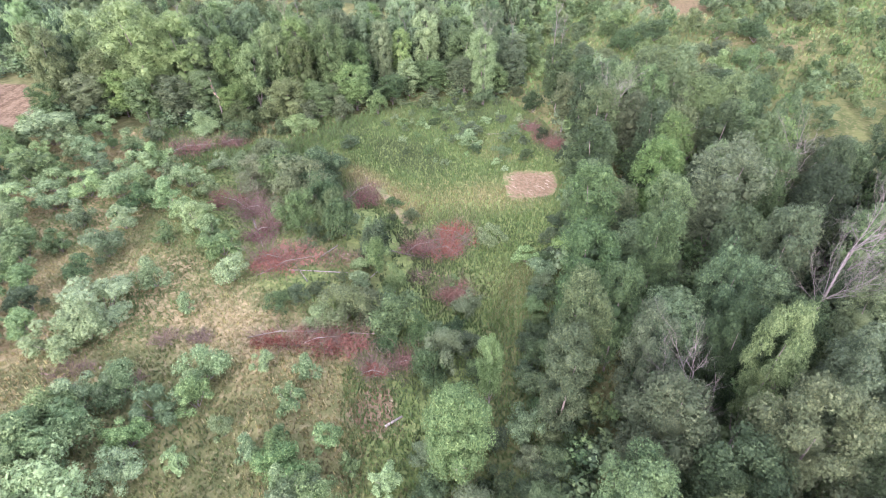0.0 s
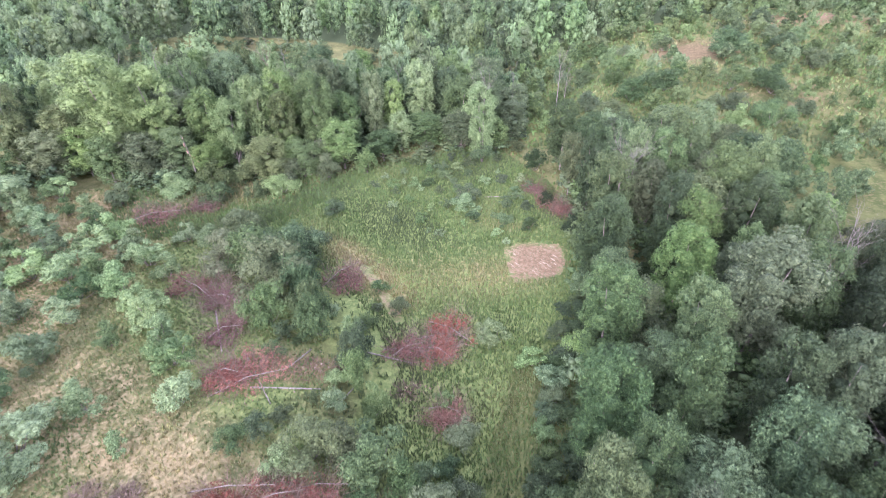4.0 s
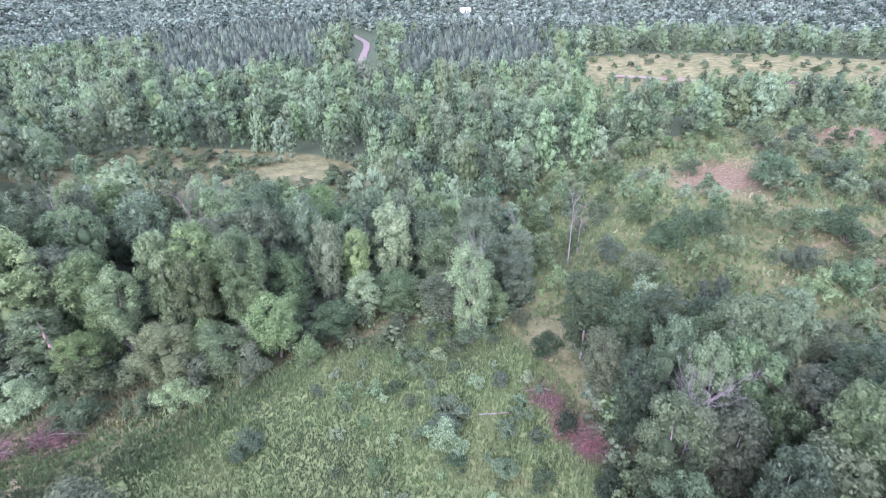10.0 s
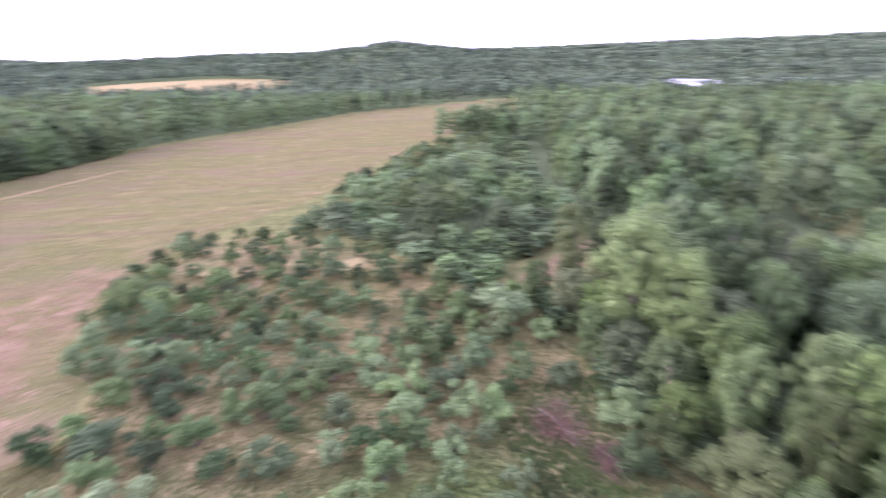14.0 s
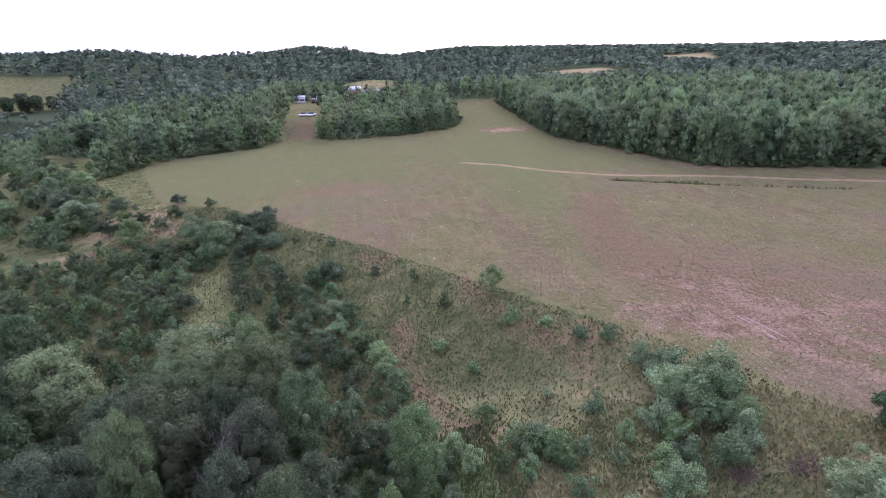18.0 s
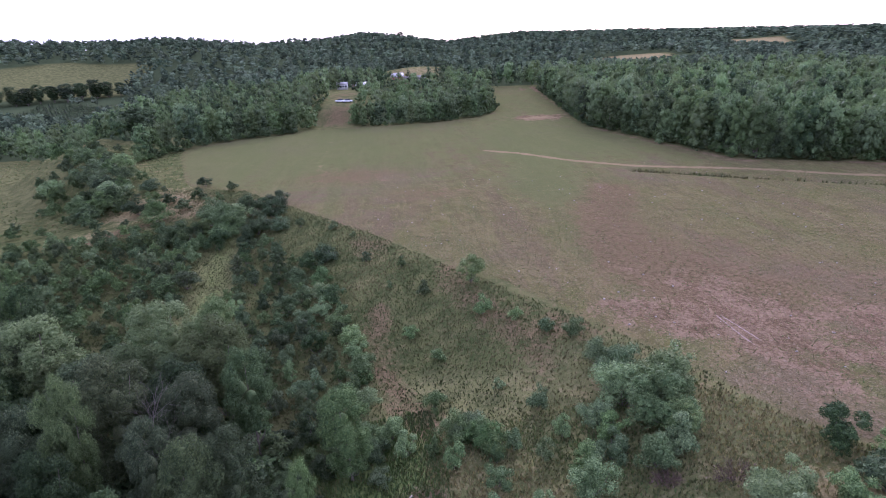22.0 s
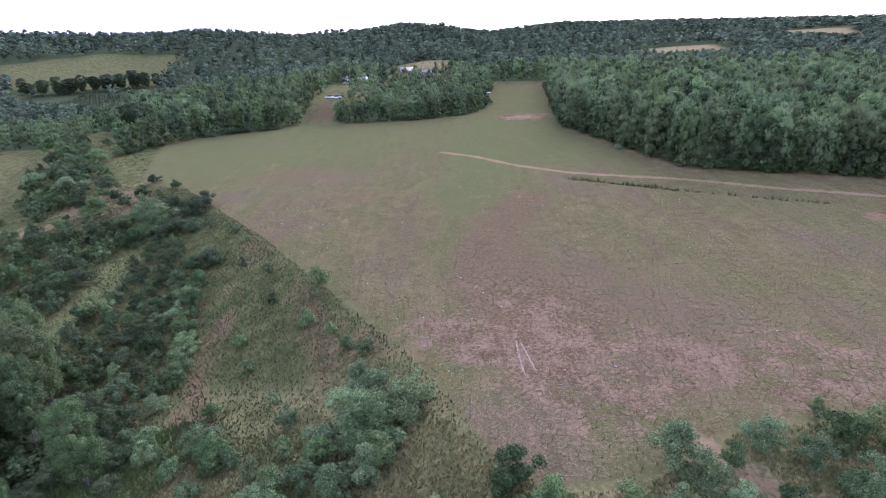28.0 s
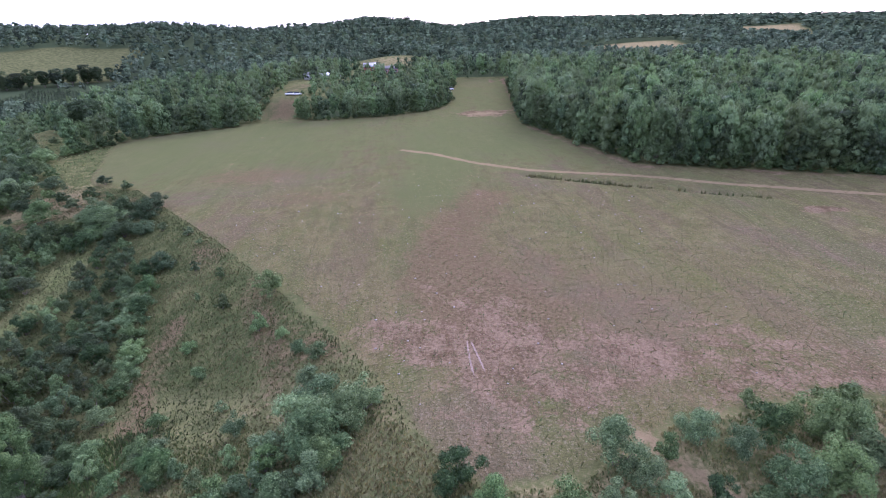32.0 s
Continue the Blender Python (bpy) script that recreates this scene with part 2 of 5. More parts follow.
    c = blend(t, maths(t, "MULTIPLY", cover("green_turf", 3.2, 0.4, 1.1), 0.7), c, blend(t, fine, (0.09, 0.106, 0.038), (0.158, 0.172, 0.068)))
    c = blend(t, maths(t, "MULTIPLY", cover("soil", 2.4, 0.3, 0.85), 0.8), c, soil)
    c = blend(t, maths(t, "MULTIPLY", cover("bare", 2.6, 0.4, 0.85), 0.85), c, bare)
    c = blend(t, cover("track", 1.3), c, track)
    slant = add(t, "ShaderNodeMapping", ("Vector", add(t, "ShaderNodeNewGeometry").outputs["Position"]), ("Rotation", (0, 0, 0.63)), ("Scale", (1.0, 5.0, 1.0)), vector_type="TEXTURE")
    scrape = grain(t, 2.6, 4.0, 0.7, slant.outputs[0])
    scar = blend(t, edge(t, fine, 0.35, 0.65), (0.16, 0.112, 0.06), (0.25, 0.178, 0.106))
    scar = blend(t, maths(t, "MULTIPLY", edge(t, scrape, 0.56, 0.68), 0.75), scar, (0.46, 0.38, 0.26))
    scar = blend(t, maths(t, "MULTIPLY", edge(t, fleck, 0.52, 0.6), 0.6), scar, (0.1, 0.11, 0.05))
    c = blend(t, cover("scar", 2.0, 0.3, 0.7), c, scar)
    c = blend(t, cover("floor", 0.7), c, blend(t, fine, (0.05, 0.07, 0.034), (0.1, 0.125, 0.06)))
    t.links.new(c, p.inputs["Base Color"])
    p.inputs["Roughness"].default_value, p.inputs["Specular IOR Level"].default_value = 0.95, 0.0
    n = add(t, "ShaderNodeBump", ("Strength", 0.9), ("Distance", 0.14), ("Height", maths(t, "ADD", maths(t, "MULTIPLY", fine, 0.5), maths(t, "MULTIPLY", tiny, 0.7))))
    t.links.new(n.outputs[0], p.inputs["Normal"])
    return m




# ---- lie of the land ----
# edge of the mown plateau, from the west round to the east
LIP = [(-420, 190), (-269, 108), (-202, 72), (-161, 51), (-121, 35), (-95, 16), (-74, 12), (-57, 15), (-47, 22), (-40, 23), (-36, 20),
       (-32, 13), (-26, 4), (-16, -9), (5, -31), (24, -50), (40, -66), (70, -76), (86, -108), (81, -131)]
FIELD = LIP + [(69, -142), (54, -150), (46, -162), (32, -162), (16, -163), (-5, -167), (-22, -176), (-31, -190), (-33, -215), (-29, -240), (-36, -300), (-66, -300), (-59, -145), (-82, -78), (-124, -64), (-219, -35), (-330, 40)]


def inside(poly, x, y):
    """Signed distance to a polygon, positive inside; x and y are arrays."""
    x, y = np.asarray(x, float), np.asarray(y, float)
    best, odd = np.full(x.shape, 1e9), np.zeros(x.shape, bool)
    for (ax, ay), (bx, by) in zip(poly, poly[1:] + poly[:1]):
        dx, dy = bx - ax, by - ay
        f = np.clip(((x - ax) * dx + (y - ay) * dy) / (dx * dx + dy * dy), 0, 1)
        best = np.minimum(best, np.hypot(x - ax - f * dx, y - ay - f * dy))
        if dy:
            odd ^= ((ay > y) != (by > y)) & (x < ax + (y - ay) * dx / dy)
    return np.where(odd, best, -best)


def step(a, b, v):
    f = np.clip((v - a) / (b - a), 0, 1)
    return f * f * (3 - 2 * f)


def hump(x, y, cx, cy, rx, ry=None):
    return np.exp(-((x - cx) / rx) ** 2 - ((y - cy) / (ry or rx)) ** 2)

TERRACE = [(33, -180), (44, -181), (58, -200), (66, -250), (72, -305), (34, -305), (28, -250), (27, -196)]
PLATEAU = [(-420, 190)] + LIP[1:-2] + [(130, -130), (170, -460), (-500, -460)]
# the skyline: bearing, angle of rise and distance
TURN = [-180, -173, -163, -151, -137, -124, -118, -105, -96, -88, -80, -59, -41, -25, -12, 0, 9, 28, 45, 90, 130, 138, 147, 153, 161, 167, 172, 176, 180]
RISE = [1.9, 2.4, 2.1, 1.6, 1.0, 1.0, 0.5, 0.8, 0.8, 1.6, 0.6, 0.7, 0.7, 0.7, 1.2, 1.4, 1.2, 1.1, 1.5, 2.0, 2.8, 3.2, 3.1, 3.4, 2.7, 2.5, 3.0, 2.5, 1.9]
REACH = [1900, 1900, 2000, 2200, 2300, 2300, 2200, 1900, 1700, 1500, 1900, 3000, 3200, 2600, 1700, 1500, 1500, 1400, 1300, 1200, 960, 930, 900, 840, 850, 1100, 1500, 1800, 1900]


def height(x, y):
    """The ground's height."""
    x, y = np.asarray(x, float), np.asarray(y, float)
    south = np.maximum(-y, 0)
    south = np.minimum(south, 340)
    high = 7.3 + 0.020 * south + 0.00005 * south ** 2
    low = 1.2 + 5.2 * np.tanh(np.maximum(-x - 3, 0) / 60) - 1.2 * np.tanh(np.maximum(x, 0) / 12)
    low = low + 2.4 * hump(x, y, -24, 30, 16, 18) + 1.8 * hump(x, y, -8, 20, 14, 14) + 1.2 * hump(x, y, -15, 44, 10, 8)
    low = low + 9 * hump(x, y, 85, 150, 55, 50) - 2.0 * hump(x, y, -30, 150, 45, 30) + 4 * hump(x, y, 42, 112, 22, 22)
    low = low + 3 * hump(x, y, 24, -26, 32, 20) + 5.5 * hump(x, y, 58, -54, 28, 26) - 1.6 * hump(x, y, -35, 75, 15, 12) + 1.8 * hump(x, y, 4, -8, 12, 12)
    low = low + 8 * hump(x, y, 95, 275, 95, 65)
    low = low + 0.05 * np.minimum(np.maximum(y - 215, 0), 230) * step(-250, 60, x + 0.5 * y)
    high = high + 3 * hump(x, y, 15, -320, 40, 30) + 12 * hump(x, y, 12, -392, 55, 40)
    high = high + (20.2 + 0.02 * (south - 180) - high) * step(-13, 3, inside(TERRACE, x, y))
    k = step(-19, 1, inside(PLATEAU, x, y))
    z = low * (1 - k) + high * k
    # the land climbs to a wooded skyline all round
    far, turn = np.hypot(x + 12, y - 45), np.degrees(np.arctan2(x + 12, y - 45))
    up = np.interp(turn, TURN, RISE)
    reach = np.interp(turn, TURN, REACH)
    crest = 36 + reach * np.tan(np.radians(up)) - 15
    folds = 9 * np.sin(x / 130 + 2 * np.sin(y / 210)) * np.sin(y / 150 + 1.5 * np.sin(x / 260)) * step(380, 700, far) * (1 - step(0.75, 0.95, far / reach))
    back = np.minimum(far / reach, 1.6)
    k = step(0.0, 1.0, (far - 360) / (reach - 360))
    climb = (crest - z) * (0.25 * k + 0.75 * k ** 2.2) * (far > 360)
    return z + climb + folds - 25 * np.maximum(back - 1.05, 0)


def line(points, x, y):
    """Distance to a broken line."""
    best = np.full(np.shape(x), 1e9)
    for (ax, ay), (bx, by) in zip(points, points[1:]):
        dx, dy = bx - ax, by - ay
        f = np.clip(((x - ax) * dx + (y - ay) * dy) / (dx * dx + dy * dy), 0, 1)
        best = np.minimum(best, np.hypot(x - ax - f * dx, y - ay - f * dy))
    return best


CLEARING = [(-30, 72), (-16, 86), (-2, 95), (6, 95), (13, 84), (16, 66), (14, 56), (11, 40), (9, 14), (-6, 12), (-9, 28), (-5, 44), (-10, 53), (-18, 61)]
SAPLINGS = [(-40, 24), (-47, 23), (-57, 16), (-74, 13), (-95, 17), (-100, 34), (-86, 52), (-70, 64), (-66, 72), (-40, 77), (-30, 68), (-14, 50), (-6, 30), (-6, 16), (-30, 14)]
SLOPE = [(-8, 30), (2, 18), (14, 7), (34, 4), (46, -6), (70, -16), (100, -50), (108, -100), (124, -130), (100, -150), (40, -66), (5, -31), (-26, 4), (-40, 24)]
VALLEY = [(10, 96), (10, 143), (34, 156), (60, 166), (150, 190), (210, 150), (170, 60), (84, 30), (58, 50), (46, 62), (41, 76), (38, 85), (30, 92)]
GLADE = [(-95, 146), (-80, 162), (-50, 163), (-22, 158), (-22, 138), (-40, 133), (-62, 138)]
NORTH_FIELD = [(36, 288), (60, 302), (96, 304), (190, 296), (205, 244), (100, 230), (44, 234)]
DIRT = [(5.2, 66.0), (8.4, 67.4), (12.4, 67.4), (12.6, 63.6), (11.6, 60.8), (8.1, 59.8), (5.8, 59.6), (5.4, 62.6)]
YARD = [(-68, 73), (-73, 74), (-81, 83), (-88, 92), (-81, 92), (-72, 82)]
HOMESTEAD = [(31, -165), (48, -163), (50, -178), (46, -195), (57, -235), (62, -258), (54, -284), (38, -284), (34, -262), (40, -235), (31, -200), (30, -180)]
HOUSE_YARD = [(-2, -296), (34, -302), (42, -330), (50, -395), (-20, -395), (-6, -330)]
PLANTATION = [(255, -325), (336, -355), (425, -420), (395, -450), (335, -455), (275, -435)]
PASTURE = [(325, -500), (345, -505), (445, -455), (520, -500), (440, -590), (345, -595)]
MEADOW = [(46, -60), (60, -78), (78, -114), (84, -131), (105, -138), (190, -185), (215, -180), (170, -115), (118, -66), (75, -56)]
PINE_STRIP = [(275, -435), (335, -455), (395, -450), (425, -420), (445, -455), (345, -505), (325, -500)]
FAR_FIELD = [(-240, -1000), (-285, -780), (-400, -790), (-420, -1010)]
RIDGE_FIELD = [(-740, -1420), (-600, -1080), (-720, -1020), (-880, -1400)]
WEST_FIELDS = [(-560, -230), (-760, -330), (-800, -60), (-660, -90)]
WEST_RIM = [(-122, 38), (-161, 54), (-202, 75), (-204, 88), (-160, 70), (-125, 58)]
BELT = [(3, 17), (14, 7), (34, 4), (46, -6), (68, -15), (84, -40), (62, -44), (36, -46), (20, -30), (8, -12), (0, 4)]
CORRIDOR = [(35, -42), (32.5, -29), (29.5, -20), (29, -9)]
BROWN_STRIP = [(64, -42), (54, -52), (40, -60), (28, -52)]
WEEDY = [(-40, 62), (-34, 46), (-22, 37), (-12, 32), (-4, 30), (-5, 50), (-13, 60), (-28, 72)]
FRINGE = [(-46, 62), (-30, 66), (-22, 72), (-16, 83), (-30, 85), (-48, 79)]
TOWN = [(-395, 290), (-450, 300), (-510, 460), (-440, 460)]
NORTH_ROAD = [(-121, 512), (-90, 440), (-64, 385), (-59, 362), (-54, 320), (-50, 295), (-42, 268), (-37, 258), (-22, 247)]
FIELD_TRACK = [(-20, -103), (-29, -97), (-42, -84), (-55, -75), (-67, -71), (-79, -67.5), (-96, -58.5), (-121, -48.6), (-170, -28)]
SIDE_TRACK = [(38, -165), (34, -140), (30, -112), (29, -100), (27, -88), (22, -76)]
CORNER_TRACK = [(-53, 17), (-54.9, 20), (-58, 23), (-64, 28), (-78, 32)]
GULLY = [(-53.5, -71), (-58, -68.8), (-65, -65.2), (-70, -62.6), (-75, -60), (-84.4, -55.7), (-92, -52.5), (-100, -49.5)]
FIELD_ROAD = [(57, 254.6), (77, 244.5), (94, 238.3), (120, 239)]
SANDY = [(-11, 60), (-8, 55), (-6, 51)]


def mask(poly, x, y, soft=2.0):
    return step(-soft, soft, inside(poly, x, y))


def ripple(x, y, k):
    return (np.sin(x * k + 1.3 * np.sin(y * k * 0.7)) + np.sin(y * k * 1.1 + 1.7 * np.sin(x * k * 0.6 + 2)) + np.sin((x + y) * k * 0.7 + 4)) / 3


def axis(lo, hi, pace, growth, limit):
    mids = list(np.arange(lo, hi, pace))
    for sign, store in ((1, mids), (-1, [])):
        v, s = (hi, pace) if sign > 0 else (lo, pace)
        while abs(v) < limit:
            store.append(v)
            s *= growth
            v += sign * s
        if sign < 0:
            mids = store[::-1] + mids
    return np.unique(np.round(mids, 3))


def mesh(name, verts, faces, mat=None, smooth=False, attrs=None):
    """A mesh from arrays: verts (n, 3) and a list of face arrays (m, 3) or (m, 4)."""
    me = bpy.data.meshes.new(name)
    verts = np.asarray(verts, np.float32)
    faces = [np.asarray(f, np.int32) for f in faces if len(f)]
    me.vertices.add(len(verts))
    me.vertices.foreach_set("co", verts.ravel())
    total = np.concatenate([np.full(len(f), f.shape[1], np.int32) for f in faces])
    me.loops.add(int(total.sum()))
    me.loops.foreach_set("vertex_index", np.concatenate([f.ravel() for f in faces]))
    me.polygons.add(len(total))
    me.polygons.foreach_set("loop_start", np.r_[0, np.cumsum(total)[:-1]].astype(np.int32))
    if smooth:
        me.polygons.foreach_set("use_smooth", np.ones(len(total), bool))
    for key, values in (attrs or {}).items():
        me.attributes.new(key, "FLOAT", "POINT").data.foreach_set("value", np.asarray(values, np.float32))
    if mat:
        me.materials.append(mat)
    me.update(calc_edges=True)
    return me


gx, gy = axis(-112, 46, 1.0, 1.055, 4700), axis(-100, 100, 1.0, 1.055, 4700)
X, Y = np.meshgrid(gx, gy)


def land(x, y):
    """The finished ground: its height with small unevenness, the gully and the cut edges."""
    z = height(x, y)
    near = 1 - step(150, 400, np.hypot(x, y))
    z = z + near * (0.18 * ripple(x, y, 0.35) + 0.07 * ripple(x, y, 1.1)) * (1 - 0.75 * mask(FIELD, x, y, 4))
    z = z - 0.6 * (1 - step(0.6, 2.2, line(GULLY, x, y)))
    z = z - 0.25 * (1 - step(0.8, 2.2, line(CORNER_TRACK, x, y)))
    return z


def at(x, y):
    return float(land(np.array([float(x)]), np.array([float(y)]))[0])


def road(name, points, width, label, mat, lift):
    """A dirt road laid on the ground along a broken line, rounded at its bends."""
    p = np.array(points, float)
    for _ in range(3):
        a, b = p[:-1], p[1:]
        p = np.concatenate([p[:1], np.stack([a * 0.75 + b * 0.25, a * 0.25 + b * 0.75], 1).reshape(-1, 2), p[-1:]])
    d = np.gradient(p, axis=0)
    d = d / np.linalg.norm(d, axis=1, keepdims=True)
    side = np.stack([-d[:, 1], d[:, 0]], 1)
    n = len(p)
    wide = width / 2 * np.random.default_rng(3).uniform(0.8, 1.15, (2, n, 1))
    rows = np.concatenate([p - side * wide[0], p, p + side * wide[1]])
    z = land(rows[:, 0], rows[:, 1]) + lift
    i = np.arange(n - 1)
    quads = np.concatenate([np.stack([i + o, i + 1 + o, i + 1 + n + o, i + n + o], 1) for o in (0, n)])
    tagged(new(name, mesh(name, np.column_stack([rows, z]), [quads], mat, True)), label, "road", kind="structure")


def build_ground():
    Z = land(X, Y)
    n, w = len(gy), len(gx)
    i = np.arange(n * w).reshape(n, w)
    quads = np.stack([i[:-1, :-1], i[:-1, 1:], i[1:, 1:], i[1:, :-1]], -1).reshape(-1, 4)
    field = mask(FIELD, X, Y, 2.5) * (1 - mask(MEADOW, X, Y, 1.5))
    wob = 0.25 * ripple(X, Y, 0.23) + 0.2 * ripple(X, Y, 0.61)
    bare = 0.6 * hump(X, Y, -30, -0.5, 5, 4) + 0.6 * hump(X, Y, -36, 4.5, 6, 5) + 0.6 * hump(X, Y, -42, -1, 6, 9) + 0.55 * hump(X, Y, -46, 12, 9, 7) + 0.5 * hump(X, Y, -58, 5, 13, 6) + 0.4 * hump(X, Y, -35, -10, 4, 7)
    bare = bare - 0.4 * hump(X, Y, -33, 9, 3, 1.6) + 0.4 * hump(X, Y, -80, 5, 18, 8) + 1.3 * hump(X, Y, -46, -168, 13, 9) + 0.5 * hump(X, Y, -56, -285, 16, 14) + 0.6 * hump(X, Y, -42, -56, 3, 5)
    bare = bare + 0.5 * (1 - step(1, 5, np.abs(inside(FIELD, X, Y) - 3))) * step(-60, -30, X) * (1 - step(-60, 20, -Y))
    bare = bare + 0.5 * hump(X, Y, 9, -71, 8, 6) + 0.4 * hump(X, Y, -10, -60, 12, 7) + 0.9 * hump(X, Y, -36.5, -35, 2.0, 1.2) + 1.4 * hump(X, Y, -105, -41, 4.5, 2.2)
    bare = bare + 0.45 * (1 - step(0, 9, inside(FIELD, X, Y))) * (X < -60) + 0.3 * (1 - step(0, 4, inside(FIELD, X, Y))) * (Y < -60)
    bare = bare + 0.2 * hump(X, Y, -50, 6, 28, 13)
    bare = bare + 0.22 * ripple(X + 7, Y, 0.5) + 0.22 * ripple(X + 0.4 * Y, Y - 3, 1.15)
    bare = bare * field
    bare = bare + 0.6 * hump(X, Y, 46, -230, 12, 45) + 1.1 * hump(X, Y, -6, 24.2, 1.5, 2.3)
    bare = bare + 0.45 * hump(X, Y, 58, 108, 16, 10)
    bare = bare + 1.3 * mask(YARD, X, Y, 1) + 0.55 * (1 - step(0.2, 1.5, line(SANDY, X, Y))) + 0.8 * hump(X, Y, 90, 160, 12, 6) + 0.7 * hump(X, Y, -37.8, 151.5, 6, 3) + 0.6 * hump(X, Y, 46, 297, 12, 6)
    slope, green_belt = mask(SLOPE, X, Y, 3), mask(WEEDY, X, Y, 5)
    dry = (0.6 + 0.8 * wob) * mask(SAPLINGS, X, Y, 3) * (1 - slope) * (1 - 0.85 * green_belt) + (0.03 + 0.2 * step(6, 16, Y) + 0.5 * wob) * slope
    dry = dry + 0.15 * (1 - step(0.8, 3.6, line([(1.5, -8), (0.5, -3), (-1, 3), (-3, 10), (-6.6, 15.7)], X, Y))) + 0.5 * hump(X, Y, 63, -46, 9, 5) + 0.6 * hump(X, Y, 53, -58, 8, 5)
    dry = dry + 0.12 * (1 - step(0.5, 4, line([(-18, 9), (-12, -4), (-7, -16), (2, -24), (14, -38)], X, Y)))
    dry = dry + 0.45 * hump(X, Y, 3, 62, 14, 5) + 0.38 * (1 - step(0.6, 4.5, line([(-15, 64), (-11, 59), (-7, 54)], X, Y))) + 0.35 * hump(X, Y, 6, 71, 5, 2)
    dry = dry + 0.3 * hump(X, Y, 48, 134, 12, 13) + 0.3 * hump(X, Y, 85, 155, 24, 13) + 0.7 * hump(X, Y, 62, -62, 13, 8)
    dry = dry + 0.2 * mask(NORTH_FIELD, X, Y, 8) + 0.05 * mask(GLADE, X, Y, 4) * (X > -56) + 0.12 * hump(X, Y, 4, -12, 9, 16) + 0.8 * mask(FAR_FIELD, X, Y, 20)
    dry = dry + 0.9 * mask(RIDGE_FIELD, X, Y, 25) + 0.8 * mask(WEST_FIELDS, X, Y, 20) + 0.12 * mask(PASTURE, X, Y, 10) + 0.12 * mask(MEADOW, X, Y, 4) + 0.6 * hump(X, Y, 14, -372, 34, 26) + 0.55 * mask(TOWN, X, Y, 20)
    lush = 0.9 * mask(CLEARING, X, Y, 3) * (0.75 + 0.6 * wob) + 0.6 * mask(VALLEY, X, Y, 4) * (1 - 0.3 * step(34, 50, X)) + 0.2 * mask(PASTURE, X, Y, 10)
    lush = lush + 0.7 * green_belt * (0.8 + 0.6 * wob) + 0.3 * mask(MEADOW, X, Y, 4) + 0.2 * hump(X, Y, 3, 35, 6, 14) + 0.45 * (1 - step(1.0, 6, line(CORRIDOR, X, Y)))
    lush = lush + 0.2 * mask(NORTH_FIELD, X, Y, 8) + 0.35 * mask(GLADE, X, Y, 4)
    soil = 0.62 * hump(X, Y, -52, 0, 36, 22) + 0.85 * (1 - step(1, 11, line([(-43, -54), (-37, -38), (-35, -24), (-36, -14), (-42, -4)], X, Y))) + 0.35 * hump(X, Y, -48, -20, 8, 8)
    soil = soil + 0.6 * (1 - step(0.8, 3.6, line([(1.5, -8), (0.5, -3), (-1, 3), (-3, 10), (-6.6, 15.7)], X, Y))) + 0.42 * (1 - step(0.5, 4, line([(-18, 9), (-12, -4), (-7, -16), (2, -24), (14, -38)], X, Y)))
    soil = soil + slope * (-0.06 + 0.42 * ripple(X, Y + 9, 0.27)) * (1 - mask(BELT, X, Y, 3)) * (1 - step(6, 14, Y)) + 0.75 * (1 - step(1.0, 4.5, line(BROWN_STRIP, X, Y))) + 0.9 * hump(X, Y, 48, 134, 13, 14) + 0.8 * hump(X, Y, 85, 155, 26, 14) + 0.5 * hump(X, Y, 58, 108, 14, 9) + 0.8 * hump(X, Y, -14, 42.3, 6, 2.6) + 0.6 * hump(X, Y, -2.4, 47.6, 4, 3)
    soil = soil + 0.7 * hump(X, Y, 16, -76, 20, 13) + 0.6 * hump(X, Y, -4, -56, 14, 9) + 0.9 * hump(X, Y, 38, -174, 10, 10)
    green = (0.95 * hump(X, Y, -29, -58, 7, 16) + 0.85 * hump(X, Y, -33, -110, 9, 45) + 0.5 * hump(X, Y, -20, -25, 6, 12) + 0.45 * hump(X, Y, -50, -120, 16, 26) + 0.4 * hump(X, Y, 50, -140, 30, 30)
             + 0.6 * step(30, 70, -Y) + 0.25 * step(70, 110, -Y) + 0.6 * hump(X, Y, 45, -100, 34, 34) + 0.15 * ripple(X, Y, 0.09) * step(20, 60, -Y) + 0.6 * hump(X, Y, -33, 9, 3.5, 2) + 0.5 * hump(X, Y, -62, -20, 16, 9)) * field
    track = 0.7 * (1 - step(0.4, 2.2, line(FIELD_TRACK, X, Y)))
    track = np.maximum(track, 0.38 * (1 - step(0.2, 2.0, line(SIDE_TRACK, X, Y))))
    track = np.maximum(track, 0.7 * (1 - step(0.3, 1.6, line(CORNER_TRACK, X, Y))))
    track = np.maximum(track, 0.68 * hump(X, Y, -46, -167, 12, 8))
    scar = 0.98 * mask(DIRT, X, Y, 2.6) + 1.5 * hump(X, Y, -6.2, 25, 1.5, 2.2)
    floor = (1 - step(-9, -4, np.max([inside(q, X, Y) for q in OPEN], 0))) * (1 - np.minimum(1, 1.3 * track))
    floor = np.maximum(floor, 0.8 * np.maximum(mask(PLANTATION, X, Y, 8), mask(PINE_STRIP, X, Y, 8)))
